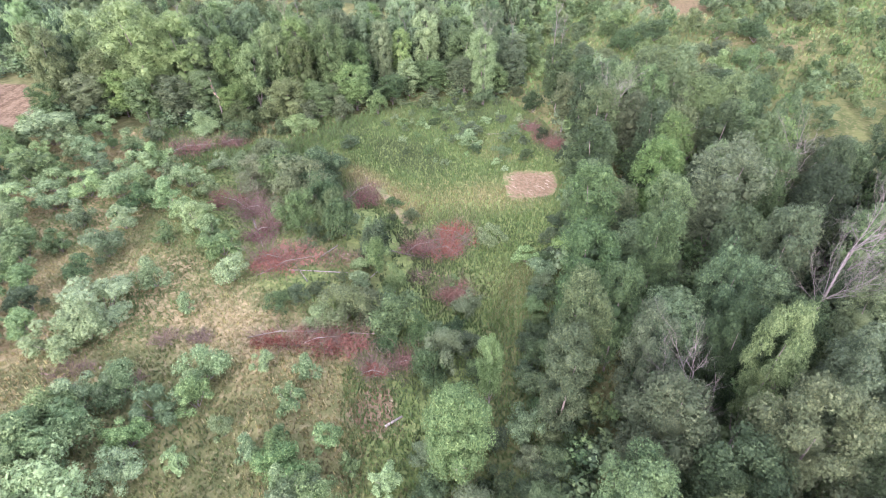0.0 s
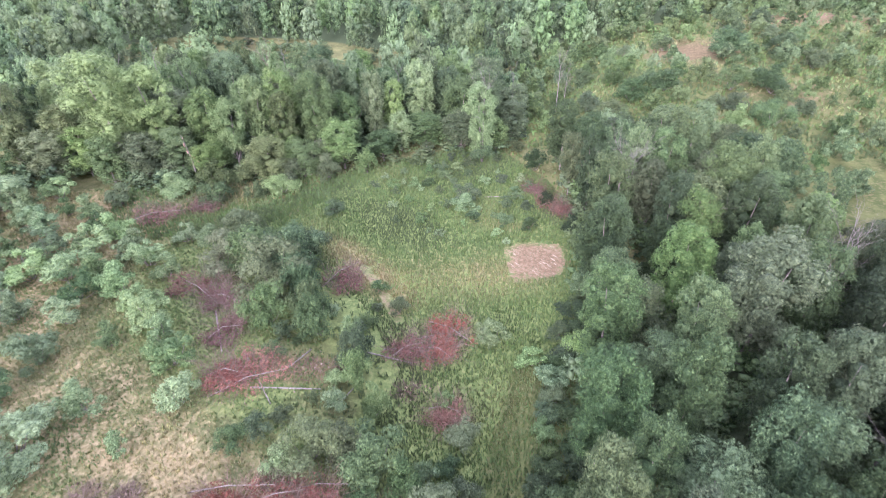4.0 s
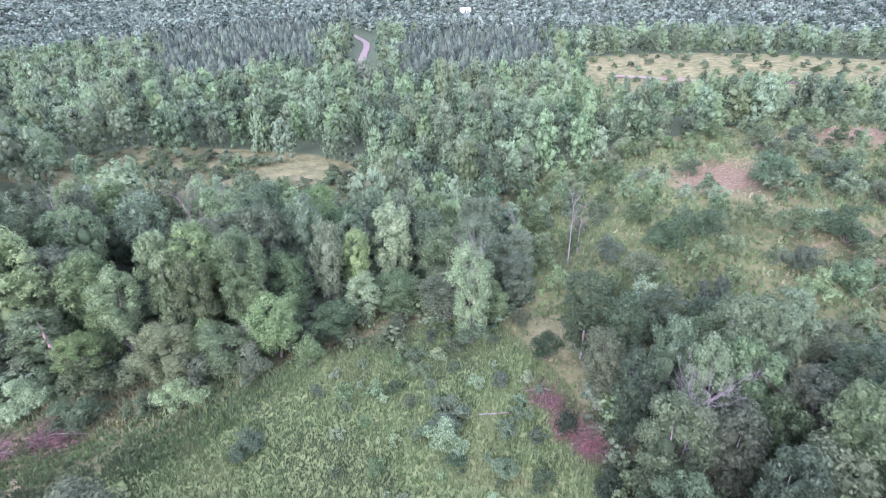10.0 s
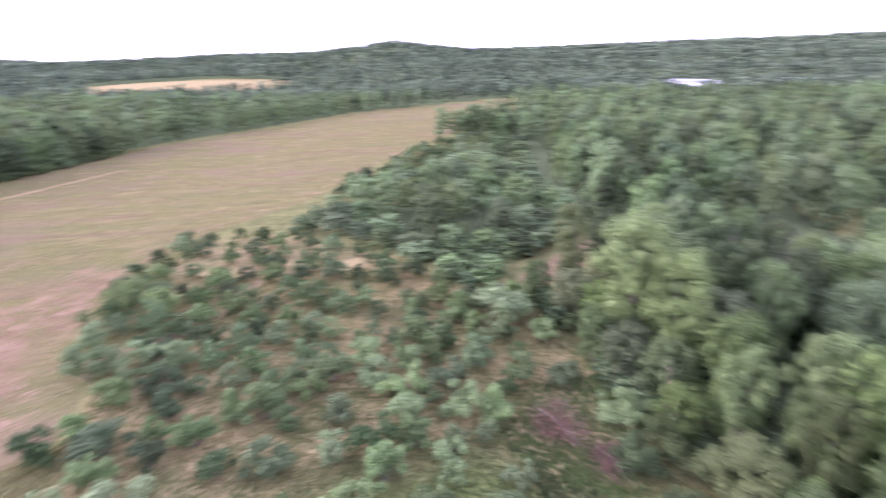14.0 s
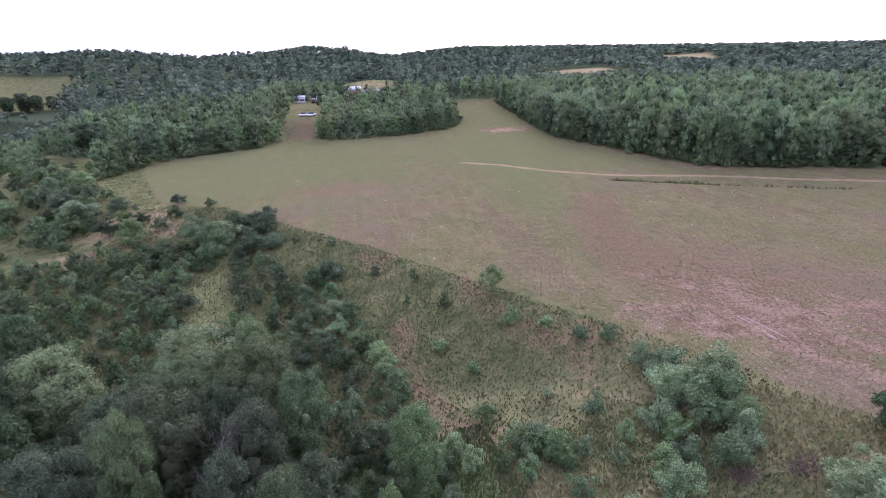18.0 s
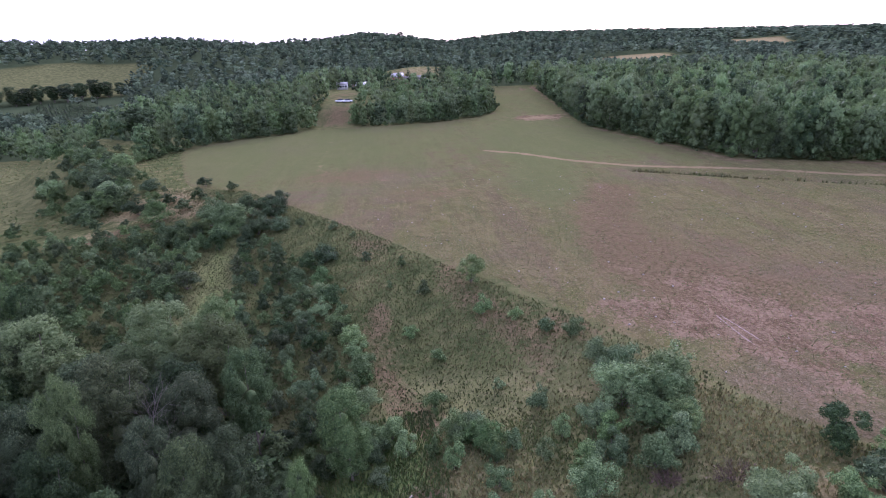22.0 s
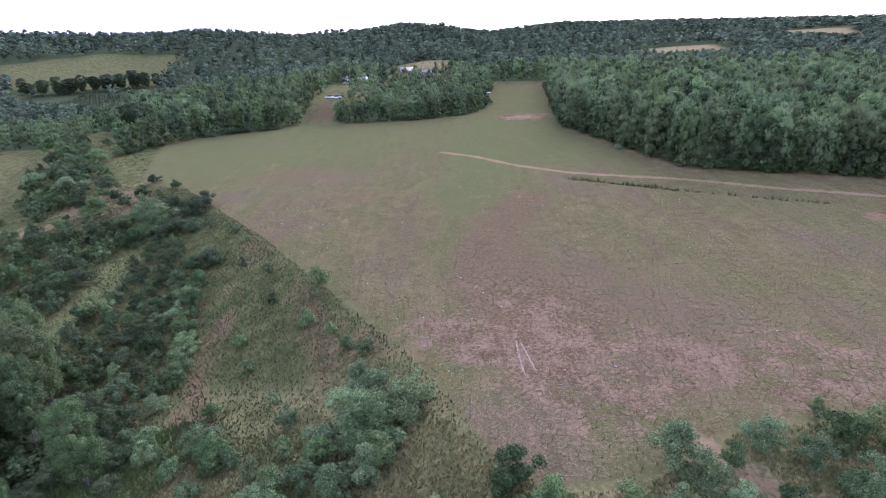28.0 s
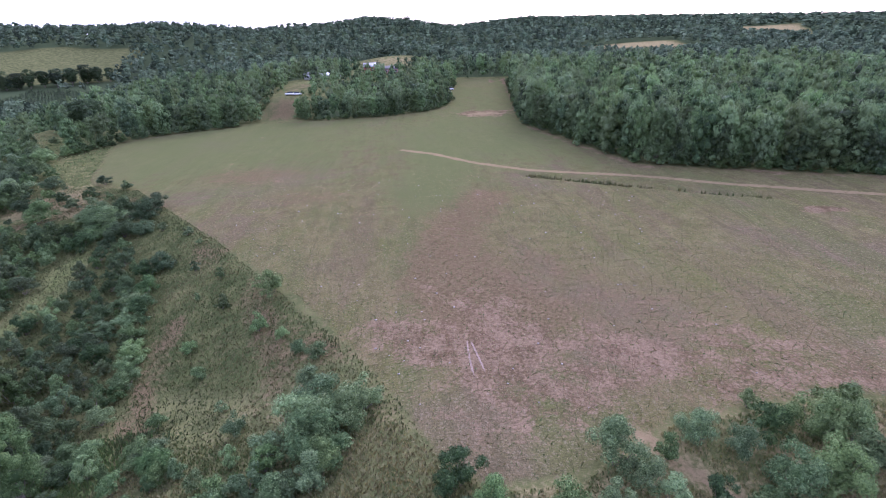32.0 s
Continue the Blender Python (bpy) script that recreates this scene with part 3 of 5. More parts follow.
    me = mesh("ground", np.stack([X, Y, Z], -1).reshape(-1, 3), [quads], ground_material(), True,
              {"field": field.ravel(), "bare": bare.ravel(), "dry": dry.ravel(), "lush": lush.ravel(), "soil": soil.ravel(),
               "green_turf": green.ravel(), "track": track.ravel(), "scar": scar.ravel(), "bank": (0.75 * (1 - step(2, 4.5, line([(3, 16), (4.6, 24), (5, 34), (8, 45)], X, Y))) + 0.75 * mask(VALLEY, X, Y, 4) * (1 - hump(X, Y, 48, 134, 16, 16) - hump(X, Y, 85, 155, 28, 15)) + slope * (0.95 * (1 - step(0, 12, Y)) + 0.2 * ripple(X, Y, 0.4)) * (1 - 0.8 * (1 - step(1.5, 5, line(CORRIDOR, X, Y))))).ravel(), "floor": floor.ravel()})
    tagged(new("ground", me), "rolling ground with mown field, weeds, dry grass and bare dirt", "ground", kind="structure")


road("dirt_road", NORTH_ROAD, 3.8, "winding tan dirt road through the wooded hill", ROAD, 0.4)
road("dirt_road", FIELD_ROAD, 3.0, "tan dirt road across the rough meadow", ROAD, 0.3)
OPEN = [FIELD, MEADOW, WEST_RIM, CLEARING, SAPLINGS, SLOPE, VALLEY, GLADE, NORTH_FIELD, YARD, HOMESTEAD, HOUSE_YARD, PLANTATION, PASTURE, PINE_STRIP, FAR_FIELD, RIDGE_FIELD, WEST_FIELDS, TOWN]
build_ground()


# ---- trees ----
rng = np.random.default_rng(7)


def unit(v):
    return v / np.maximum(np.linalg.norm(v, axis=-1, keepdims=True), 1e-9)


def ball(level):
    bm = bmesh.new()
    bmesh.ops.create_icosphere(bm, subdivisions=level, radius=1)
    v = np.array([p.co for p in bm.verts])
    f = np.array([[p.index for p in q.verts] for q in bm.faces])
    bm.free()
    return v, f


BALLS = {1: ball(1), 2: ball(2)}


class Heap:
    """Gathers pieces into one mesh."""

    def __init__(self):
        self.v, self.f, self.n = [], {3: [], 4: []}, 0

    def put(self, v, f):
        self.v.append(np.asarray(v, float))
        self.f[f.shape[1]].append(np.asarray(f) + self.n)
        self.n += len(v)

    def arrays(self):
        return np.concatenate(self.v), [np.concatenate(f) for f in self.f.values() if f]

    def mesh(self, name, mat, smooth=False, inner=None):
        """With inner, the three-sided faces take that material."""
        me = mesh(name, *self.arrays(), mat, smooth)
        if inner:
            me.materials.append(inner)
            me.polygons.foreach_set("material_index", np.repeat([1, 0], [sum(map(len, self.f[3])), sum(map(len, self.f[4]))]).astype(np.int32))
        return me


def tube(heap, points, radii, sides=5):
    points = np.asarray(points, float)
    ring = []
    for k, p in enumerate(points):
        d = unit(points[min(k + 1, len(points) - 1)] - points[max(k - 1, 0)])
        a = unit(np.cross(d, (0.31, 0.95, 0.05) if abs(d[2]) > 0.7 else (0, 0, 1)))
        b = np.cross(d, a)
        w = np.arange(sides) * 2 * math.pi / sides
        ring.append(p + radii[k] * (np.cos(w)[:, None] * a + np.sin(w)[:, None] * b))
    n = len(points)
    i = np.arange(n * sides).reshape(n, sides)
    j = np.roll(i, -1, 1)
    heap.put(np.concatenate(ring), np.stack([i[:-1], j[:-1], j[1:], i[1:]], -1).reshape(-1, 4))


def sprays(heap, lobes, count, size, low=-0.45, spread=0.55):
    """Leaf sprays over the lobes: bent leaf-shaped pieces that face outwards, unevenly."""
    c, r = np.array([q[:3] for q in lobes]), np.array([q[3] for q in lobes])
    pick = rng.choice(len(lobes), count, p=r**2 / (r**2).sum())
    d = unit(rng.normal(size=(count * 2, 3)))
    d = d[d[:, 2] > low][:count]
    pick = pick[: len(d)]
    p = c[pick] + d * (r[pick] * rng.uniform(0.72, 1.18, len(d)))[:, None]
    nrm = unit(d + spread * rng.normal(size=d.shape) + (0, 0, 0.25))
    a = unit(np.cross(nrm, rng.normal(size=d.shape)))
    b = np.cross(nrm, a)
    s = (size * rng.uniform(0.6, 1.4, len(d)))[:, None]
    q = np.stack([p - a * s * 0.55, p + b * s * 0.36 - nrm * s * 0.08, p + a * s * 0.6 - nrm * s * 0.16, p - b * s * 0.36 - nrm * s * 0.08], 1)
    heap.put(q.reshape(-1, 3), np.arange(len(d) * 4).reshape(-1, 4))


def masses(heap, lobes, level, shrink=0.82):
    v, f = BALLS[level]
    for x, y, z, r in lobes:
        k = r * shrink * rng.uniform(0.62, 1.15, (len(v), 1))
        heap.put(v * k * (1, 1, 0.9) + (x, y, z), f)


def crown_lobes(kind):
    """Centres and radii of the leafy masses of a plant 1 unit wide and 1 unit high (half-width 1)."""
    out = []
    if kind == "tall":
        foot, top = rng.choice([(0.14, 0.55), (0.2, 0.62), (0.3, 0.68)])
        for k in range(46):
            h = foot + (0.97 - foot) * (k + rng.uniform(0, 1)) / 46
            wide = (0.55 + 0.45 * min(1, (h - foot) / (top - foot))) if h < top else math.sqrt(max(0.02, 1 - ((h - top) / (1.02 - top)) ** 2))
            w, o = k * 2.4 + rng.uniform(-0.7, 0.7), rng.uniform(0.5, 0.9) * wide
            out.append((o * math.cos(w), o * math.sin(w), h, rng.uniform(0.15, 0.29)))
        out.append((0.05, 0, 0.96, 0.22))
    elif kind == "bush":
        for k in range(26):
            w, o = rng.uniform(0, 2 * math.pi), rng.uniform(0.1, 0.8)
            out.append((o * math.cos(w), o * math.sin(w), rng.uniform(0.16, 0.95 - 0.5 * o), rng.uniform(0.18, 0.33)))
    else:
        for k in range(18):
            w, o = rng.uniform(0, 2 * math.pi), rng.uniform(0.1, 0.8)
            out.append((o * math.cos(w), o * math.sin(w), rng.uniform(0.22, 1.0 - 0.55 * o), rng.uniform(0.17, 0.29)))
    return out


PLANTS = []


def plant_template(kind, h, r, count, size, level=1):
    """Trunk and crown meshes of a plant h high and r in half-width."""
    lobes = [(x * r, y * r, z * h, q * r * (1.15 if kind == "tall" else 1.0)) for x, y, z, q in crown_lobes(kind)]
    crown, wood = Heap(), Heap()
    masses(crown, lobes, level, 0.5)
    sprays(crown, lobes, count, size)
    if kind == "tall":
        masses(crown, [(rng.normal() * 0.1 * r, rng.normal() * 0.1 * r, z * h, 0.42 * r) for z in (0.36, 0.48, 0.6, 0.72)], level, 0.8)
    bend = rng.normal(size=2) * 0.05 * h
    if kind == "tall":
        spine = [(bend[0] * k * k, bend[1] * k * k, h * 0.85 * k) for k in (-0.05, 0.1, 0.3, 0.55, 0.8, 1)]
        tube(wood, spine, [0.02 * h, 0.014 * h, 0.011 * h, 0.008 * h, 0.005 * h, 0.002 * h], 6)
    for x, y, z, q in lobes[:9]:
        base = np.array((bend[0] * 0.2, bend[1] * 0.2, z * 0.45)) if kind == "tall" else np.array((0, 0, -0.1))
        tip = np.array((x, y, z))
        tube(wood, [base, base * 0.45 + tip * 0.55 + (0, 0, -0.05 * h), tip], [0.006 * h + 0.012, 0.004 * h + 0.008, 0.004], 4)
    PLANTS.append((kind, crown.arrays(), h, r))
    return wood.mesh("trunk", BARK, True), crown.mesh("crown", GREENS["green"], False, INNER["green"]), h, r


NEAR_TALL = [plant_template("tall", 13, 3.4, 12500, 0.25, 1) for _ in range(6)]
CLOSE_TALL = [plant_template("tall", 13, 3.4, 22000, 0.21, 1) for _ in range(4)]
MID_TALL = [plant_template("tall", 13, 3.6, 6500, 0.36, 1) for _ in range(6)]
BUSHES = [plant_template("bush", 4.5, 2.6, 6000, 0.21, 1) for _ in range(5)]
SMALL = [plant_template("sapling", 3.0, 1.6, 2600, 0.2, 1) for _ in range(6)]
for _ in range(4):
    plant_template("young", 3.0, 1.6, 420, 0.5, 1)
count_of = {}


def plant(templates, x, y, h, r, tone, name, label, category, group):
    k = count_of[name] = count_of.get(name, -1) + 1
    trunk, crown, th, tr = templates[k % len(templates)]
    ob = new(name)
    ob.location, ob.rotation_euler, ob.scale = (x, y, at(x, y) - 0.05), (0, 0, rng.uniform(0, 6.28)), (r / tr, r / tr, h / th)
    tagged(ob, label, category, group)
    for part_name, me in (("trunk", trunk), ("crown", crown)):
        p = new(part_name if name == "tree" or part_name == "crown" else "stem", me)
        p.parent = ob
        if p.name.startswith("stem"):
            tagged(p, kind="stuff")
        if part_name == "crown":
            for slot, mat in zip(p.material_slots, (GREENS[tone], INNER[tone])):
                slot.link, slot.material = "OBJECT", mat
    return ob


TONES = {"green": "mid-green", "light": "light yellow-green", "olive": "dull olive-green", "dark": "dark green", "grey": "grey-green", "blue": "pale blue-green"}


far_trees = []


def tall(x, y, r, h, tone, near=True):
    if x < -66 or y > 110 or x > 52:
        far_trees.append((x, y, r, h))
        return
    close = x < 30 and y < 30
    plant(CLOSE_TALL if close else NEAR_TALL if near else MID_TALL, x, y, h, r, tone, "tree", "tall slender deciduous tree with %s leaves in the wood" % TONES[tone], "tree", "trees of the near woods")


def bush(x, y, r, h, tone):
    plant(BUSHES, x, y, h, r, tone, "bush", "dense rounded bush with %s leaves among weeds" % TONES[tone], "bush", "bushes round the clearing")


thicket = []


def sapling(x, y, r, h, tone):
    if x < -62 or x > 34 or y > 98 or y < -48:
        thicket.append((x, y, r, h))
        return
    plant(SMALL, x, y, h * 1.05, r * 1.08, tone, "sapling", "young locust sapling with feathery %s leaves on dry grass" % TONES[tone], "sapling", "saplings on the slope")


taken = []


def free(x, y, gap):
    if any((x - a) ** 2 + (y - b) ** 2 < gap * gap for a, b in taken):
        return False
    taken.append((x, y))
    return True


# tall trees that stand out: x, y, half-width, height
for tone, rows in {
    "olive": ((14, 11.7, 4.2, 13), (12.9, 20.5, 3.6, 12.5), (19.9, 18.7, 4.0, 14), (17.7, 68.6, 3.6, 12), (-29.2, 94.5, 3.9, 12), (-51, 113, 4.5, 14)),
    "blue": ((0.3, 20.6, 2.9, 8.8),),
    "light": ((21, 8.3, 4.8, 14), (2.6, 90.3, 2.8, 12.5), (36.8, 59.7, 2.8, 11), (24.7, 59.5, 3.0, 12), (21.1, 52.5, 3.4, 12), (2.6, 26.3, 1.3, 8), (35, 8, 5.0, 12), (-50.3, 81.5, 5.4, 17), (-55, 85, 4.8, 15), (-45.5, 84, 4.4, 15), (20, 24, 2.2, 15)),
    "grey": ((9.2, 28.7, 2.7, 13), (7.9, 25.2, 2.5, 11), (25.9, 47.1, 4.6, 14), (26, 23.6, 3.2, 13), (29.8, 29.8, 3.2, 12), (13.3, 26, 2.4, 13)),
    "green": ((16.6, 36.8, 2.8, 13), (11.8, 39, 2.2, 10), (20.4, 32, 2.6, 13), (30.6, 68.1, 3.6, 13), (27.1, 80.2, 4.0, 13), (12.6, 31.6, 2.2, 12), (-24.7, 101.9, 3.8, 14)),
    "dark": ((27.6, 37.9, 3.1, 13), (30.6, 48.2, 3.0, 13), (33.9, 45, 3.3, 13), (23.4, 37.8, 2.7, 13), (19.7, 27.5, 2.6, 12), (36, 75, 4.0, 11), (31, 62, 3.4, 12), (23.6, 88, 3.8, 8)),
}.items():
    for x, y, r, h in rows:
        taken.append((x, y))
        tall(x, y, r * (0.8 if y < 70 else 0.92), h, tone)
EDGE_WOOD = [(8, 14), (16, 7), (34, 5), (46, -5), (70, -14), (74, 26), (54, 48), (42, 60), (38, 74), (36, 82), (28, 88), (20, 91), (15, 88), (15, 62), (11, 44)]
tone_of = ("green", "green", "dark", "grey", "olive", "green", "light", "grey", "dark", "green", "olive", "green")
for k in range(3400):
    x, y = rng.uniform(6, 72), rng.uniform(-22, 98)
    if inside(EDGE_WOOD, x, y) > 0 and free(x, y, 3.7):
        tall(x, y, rng.uniform(1.8, 3.0), rng.uniform(8.5, 13.5), tone_of[k % 12], x < 28 and y < 62)
NORTH_WOOD = [(-64, 73), (-39, 79), (-24, 82), (-14, 87), (-2, 94), (6, 94), (10, 100), (10, 126), (-70, 126), (-90, 96)]
for k in range(2400):
    x, y = rng.uniform(-88, 10), rng.uniform(72, 126)
    d = float(inside(NORTH_WOOD, x, y))
    if d > 0 and inside(YARD, x, y) < -5 and free(x, y, 4.0):
        h = rng.uniform(5, 8) if d < 4 else rng.uniform(5.5, 8) if y > 110 and -78 < x < -18 else rng.uniform(9, 14)
        tall(x, y, rng.uniform(2.2, 3.4), h, tone_of[(k * 5) % 12] if k % 2 and x > -28 else ("green", "light", "olive", "light")[k // 2 % 4] if x > -28 else ("light", "olive", "light", "green", "grey")[k % 5], d < 7 and x > -42)
WEST_WOOD = [(-66, 66), (-86, 54), (-100, 36), (-122, 38), (-203, 76), (-200, 105), (-130, 92), (-92, 94), (-80, 80), (-74, 70)]
for k in range(2200):
    x, y = rng.uniform(-204, -64), rng.uniform(34, 106)
    if inside(WEST_WOOD, x, y) > 0 and inside(YARD, x, y) < -3 and inside(WEST_RIM, x, y) < 0 and free(x, y, 5.0):
        d = float(inside(WEST_WOOD, x, y))
        tall(x, y, rng.uniform(2.6, 3.8), rng.uniform(3, 4.5) if d < 5 else rng.uniform(4, 7) if d < 10 or x < -125 else rng.uniform(8, 11), ("green", "light", "olive", "grey", "light", "green")[k % 6], False)

# ---- bushes and saplings ----
BRUSH_LARGE = ((-40.5, 69.2, 3.4, 2.0, 0.1, PINK), (-35.4, 73.2, 2.0, 1.6, 0, PINK), (-26.8, 53.6, 3.2, 2.2, -0.2, PINK), (-24.0, 51.4, 2.2, 2.2, -0.6, PINK), (-21.3, 46.6, 1.5, 2.6, 0, PINK), (-16.8, 40.8, 2.6, 2.2, 0.2, RED), (-18.6, 40.2, 1.2, 1.2, 0, RUST),
                               (-12.6, 56.7, 2.2, 2.0, 0.8, PINK), (-0.9, 49.6, 2.2, 2.2, -0.7, RED), (-1.6, 46.6, 1.4, 1.6, -0.6, RED), (-4.8, 46.3, 1.8, 1.3, 0.3, PINK), (-0.8, 39.1, 1.4, 1.3, 0, PINK))
for x, y, rx, ry, turn, tone in BRUSH_LARGE:
    taken += [(x + dx, y + dy) for dx in (-1.8, 0, 1.8) for dy in (-2.5, -0.8, 0.8)]
for tone, rows in {
    "olive": ((-10.2, 34, 2.6, 4), (-7.8, 34.6, 2.2, 4), (-19.5, 54.5, 4.2, 7), (-26.3, 58.4, 3.6, 5), (-25.8, 63.5, 3.4, 5)),
    "green": ((-5.4, 34.1, 2.7, 4.5), (-3.4, 32.5, 1.7, 4), (-9, 44.1, 2.0, 5), (-12.8, 47.2, 2.2, 6), (-22.9, 58.9, 4.3, 6), (-18.4, 58.5, 3.6, 6.5), (-2, 28.3, 1.9, 4), (-18.1, 48.4, 2.3, 6), (-15.5, 52, 2.2, 6)),
    "grey": ((-17.4, 60.5, 3.0, 4.5), (-1.3, 30.3, 1.9, 4), (0.9, 37.3, 1.6, 3), (-14.5, 49.5, 1.7, 6), (-17.5, 72.5, 1.8, 2), (-29, 62, 2.4, 4)),
    "light": ((-8.2, 41.5, 1.5, 5), (-6.4, 39, 1.4, 4), (-9.5, 46.5, 1.2, 4)),
}.items():
    for x, y, r, h in rows:
        taken.append((x, y))
        bush(x, y, r, h, tone)
# the dark clump and its neighbours along the field's edge
for x, y, r, h in ((-23.6, 16.2, 2.9, 5), (-25.6, 18.4, 3.0, 5), (-27.4, 15.6, 2.6, 4.5), (-28.8, 13.6, 2.2, 4), (-24.2, 12.4, 2.3, 4.5), (-26.6, 20.4, 2.0, 4), (-23.0, 10.2, 1.8, 3.6),
                   (-11.2, -10.4, 2.0, 4.2), (-12.2, -3.2, 1.4, 3.0), (-21.8, 4.4, 1.3, 2.6), (-19.2, 2.6, 1.1, 2.0), (-16.1, -0.7, 1.1, 1.8), (-49.9, 21.1, 2.3, 4.6), (-51.4, 22.6, 1.8, 3.6)):
    bush(x, y, r, h, "blue")
    taken.append((x, y))
for x, y, r, h in ((-57.5, 18, 1.7, 4), (-67.5, 17.4, 2.4, 5), (-70.3, 18, 2.0, 4.5), (-60.6, 19.7, 1.5, 3.5), (-62.8, 22.4, 2.2, 4.5), (-66.1, 22.6, 2.4, 5), (-45.3, 26.0, 2.0, 3.5), (-40.1, 25.2, 1.7, 3.0),
                   (-63.6, 14.2, 0.9, 2.2), (-16.4, 14.4, 1.3, 2.8), (-8.4, 17.6, 1.8, 3), (-10.9, 19, 1.7, 3), (-23.8, 23.7, 1.9, 3.5), (-18.7, 25.7, 2.0, 3.5), (-29.7, 29.2, 2.2, 4), (-20.8, 17.8, 1.6, 3)):
    bush(x, y, r, h, "blue")
    taken.append((x, y))
# clumps on the bank and along its foot
for x, y, r in ((36, -46.5, 4.2), (33, -50.5, 3.4), (27.5, -52, 2.6), (29, -41.5, 3.6), (27.5, -47.1, 3.2), (43.5, -42.1, 3.6), (35.5, -37.7, 3.0), (71.2, -66.7, 3.8), (61.8, -58.7, 3.4), (81.5, -77.7, 3.8), (14, -23.9, 2.4), (15.5, -19.6, 2.2), (8.6, -12.4, 2.2), (9.5, -9.8, 1.9), (4, -2.2, 2.0), (1.7, 3.5, 1.9),
                (0.5, 10.1, 1.8), (15.1, -11.4, 2.2), (14.4, -5.6, 2.1), (12.3, -24.8, 2.4), (36.3, -19.9, 2.7), (-2.6, 16.3, 1.7), (-3.3, -2.2, 1.2), (-6.9, 2.8, 1.1), (-9.7, 17.1, 1.8), (-12, 20, 1.5), (-6.5, 11.4, 1.4), (11, -14.5, 2.0), (6.4, -6.4, 1.9), (3.2, 0.6, 1.7), (12, -8, 1.7), (11.6, -19, 2.0)):
    bush(x, y, r, r * 1.5, "green" if r > 2 else "blue")
    taken.append((x, y))
# the dense foot of the wood beyond the clearing
for x, y, r, h in ((-38, 84.4, 3.2, 6), (-31.9, 82, 3.3, 5.5), (-26, 81.6, 3.0, 5), (-26.2, 78.1, 2.6, 3.6), (-35.4, 79, 3.0, 5), (-21.8, 84.8, 3.0, 5), (-18.8, 89.5, 2.2, 5), (-34.6, 75.2, 2.8, 4), (-29.6, 76.8, 1.8, 3), (-25.8, 84.6, 2.6, 6), (-44, 80, 3, 5.5), (-41, 76, 2.6, 4)):
    bush(x, y, r, h, ("olive", "green", "light")[int(r * 10) % 3])
    taken.append((x, y))
# weed clumps standing in the clearing
for k in range(40):
    x, y = rng.uniform(-14, 9), rng.uniform(66, 90)
    if inside(CLEARING, x, y) > 3 and np.hypot(x - 8.8, y - 64.3) > 6 and free(x, y, 3.0):
        r = rng.uniform(0.5, 1.1)
        sapling(x, y, r, 0.5 + r * 0.8, "blue")
weed_rng = np.random.default_rng(91)
for k in range(70):
    x, y = weed_rng.uniform(-12, 10), weed_rng.uniform(70, 92)
    if inside(CLEARING, x, y) > 1.5 and free(x, y, 1.9):
        r = weed_rng.uniform(0.7, 1.5)
        sapling(x, y, r, 0.6 + r * 0.8, ("green", "grey", "green")[k % 3])
# bushes on the valley side and the hill beyond it
for x, y, r in ((36.3, 110.6, 3.4), (53.7, 129.1, 4.6), (44.6, 139.4, 2.4), (47.7, 108.8, 3.2), (54.4, 107.7, 3.8), (45.2, 101.7, 2.6), (50.2, 97.1, 3.6), (66.6, 136.9, 2.6), (25.3, 102.8, 2.8), (22.6, 108.7, 2.6),
                (30.2, 109.3, 3.5), (23.7, 122.6, 2.5), (36.1, 140.2, 1.9), (62.4, 150.8, 3.5), (68.9, 147.8, 3.5), (64.8, 128, 3.6), (67.9, 120.6, 3.0), (42.6, 102.5, 1.8)):
    bush(x, y, r, r * 1.5, "green" if r > 3 else "grey")
    taken.append((x, y))
for k in range(1800):
    x, y = rng.uniform(12, 150), rng.uniform(56, 185)
    if inside(VALLEY, x, y) > 2 and np.hypot(x - 48, y - 134) > 9 and free(x, y, (4.4 if ripple(x, y, 0.16) < 0 else 2.8) if x < 42 else 4.0 if x < 100 else 6):
        r = rng.uniform(1.0, 2.8)
        sapling(x, y, r, 1.0 + 1.5 * r, ("grey", "green", "grey", "green")[k % 4])
for x, y, r in ((34.8, -47, 4.0), (43.5, -54, 3.6), (31.1, -53, 2.4), (25, -41, 2.6), (54.9, -53, 4.0), (73.3, -68.8, 4.6), (92, -92, 4.4), (66.2, -72, 2.8), (107, -94, 4.6), (104, -114, 3.6), (52, -72, 2.0), (82, -80, 4.4), (88, -98, 4.0), (36, -43, 3.0), (30, -38, 2.4), (40, -49, 3.4)):
    bush(x, y, r, r * 1.3, "green" if r < 3 else "blue")
    taken.append((x, y))
sapling(0.4, 77.6, 2.3, 2.4, "blue")
sapling(0.6, 74.6, 2.2, 2.4, "blue")
for x, y, r, h in ((-2, 75.5, 1.3, 1.6), (-10.3, 80.2, 1.2, 1.5), (-7.3, 81, 1.2, 1.5), (5.6, 66.8, 0.7, 0.9), (-2.8, 68.1, 0.8, 1.0), (3.3, 49.3, 1.8, 2.6), (6.8, 46.6, 1.5, 2.2), (8.4, 44, 1.8, 2.6), (13, 58, 1.6, 2.4), (-0.8, 40.5, 1.2, 2)):
    sapling(x, y, r, h, "blue")
    taken.append((x, y))
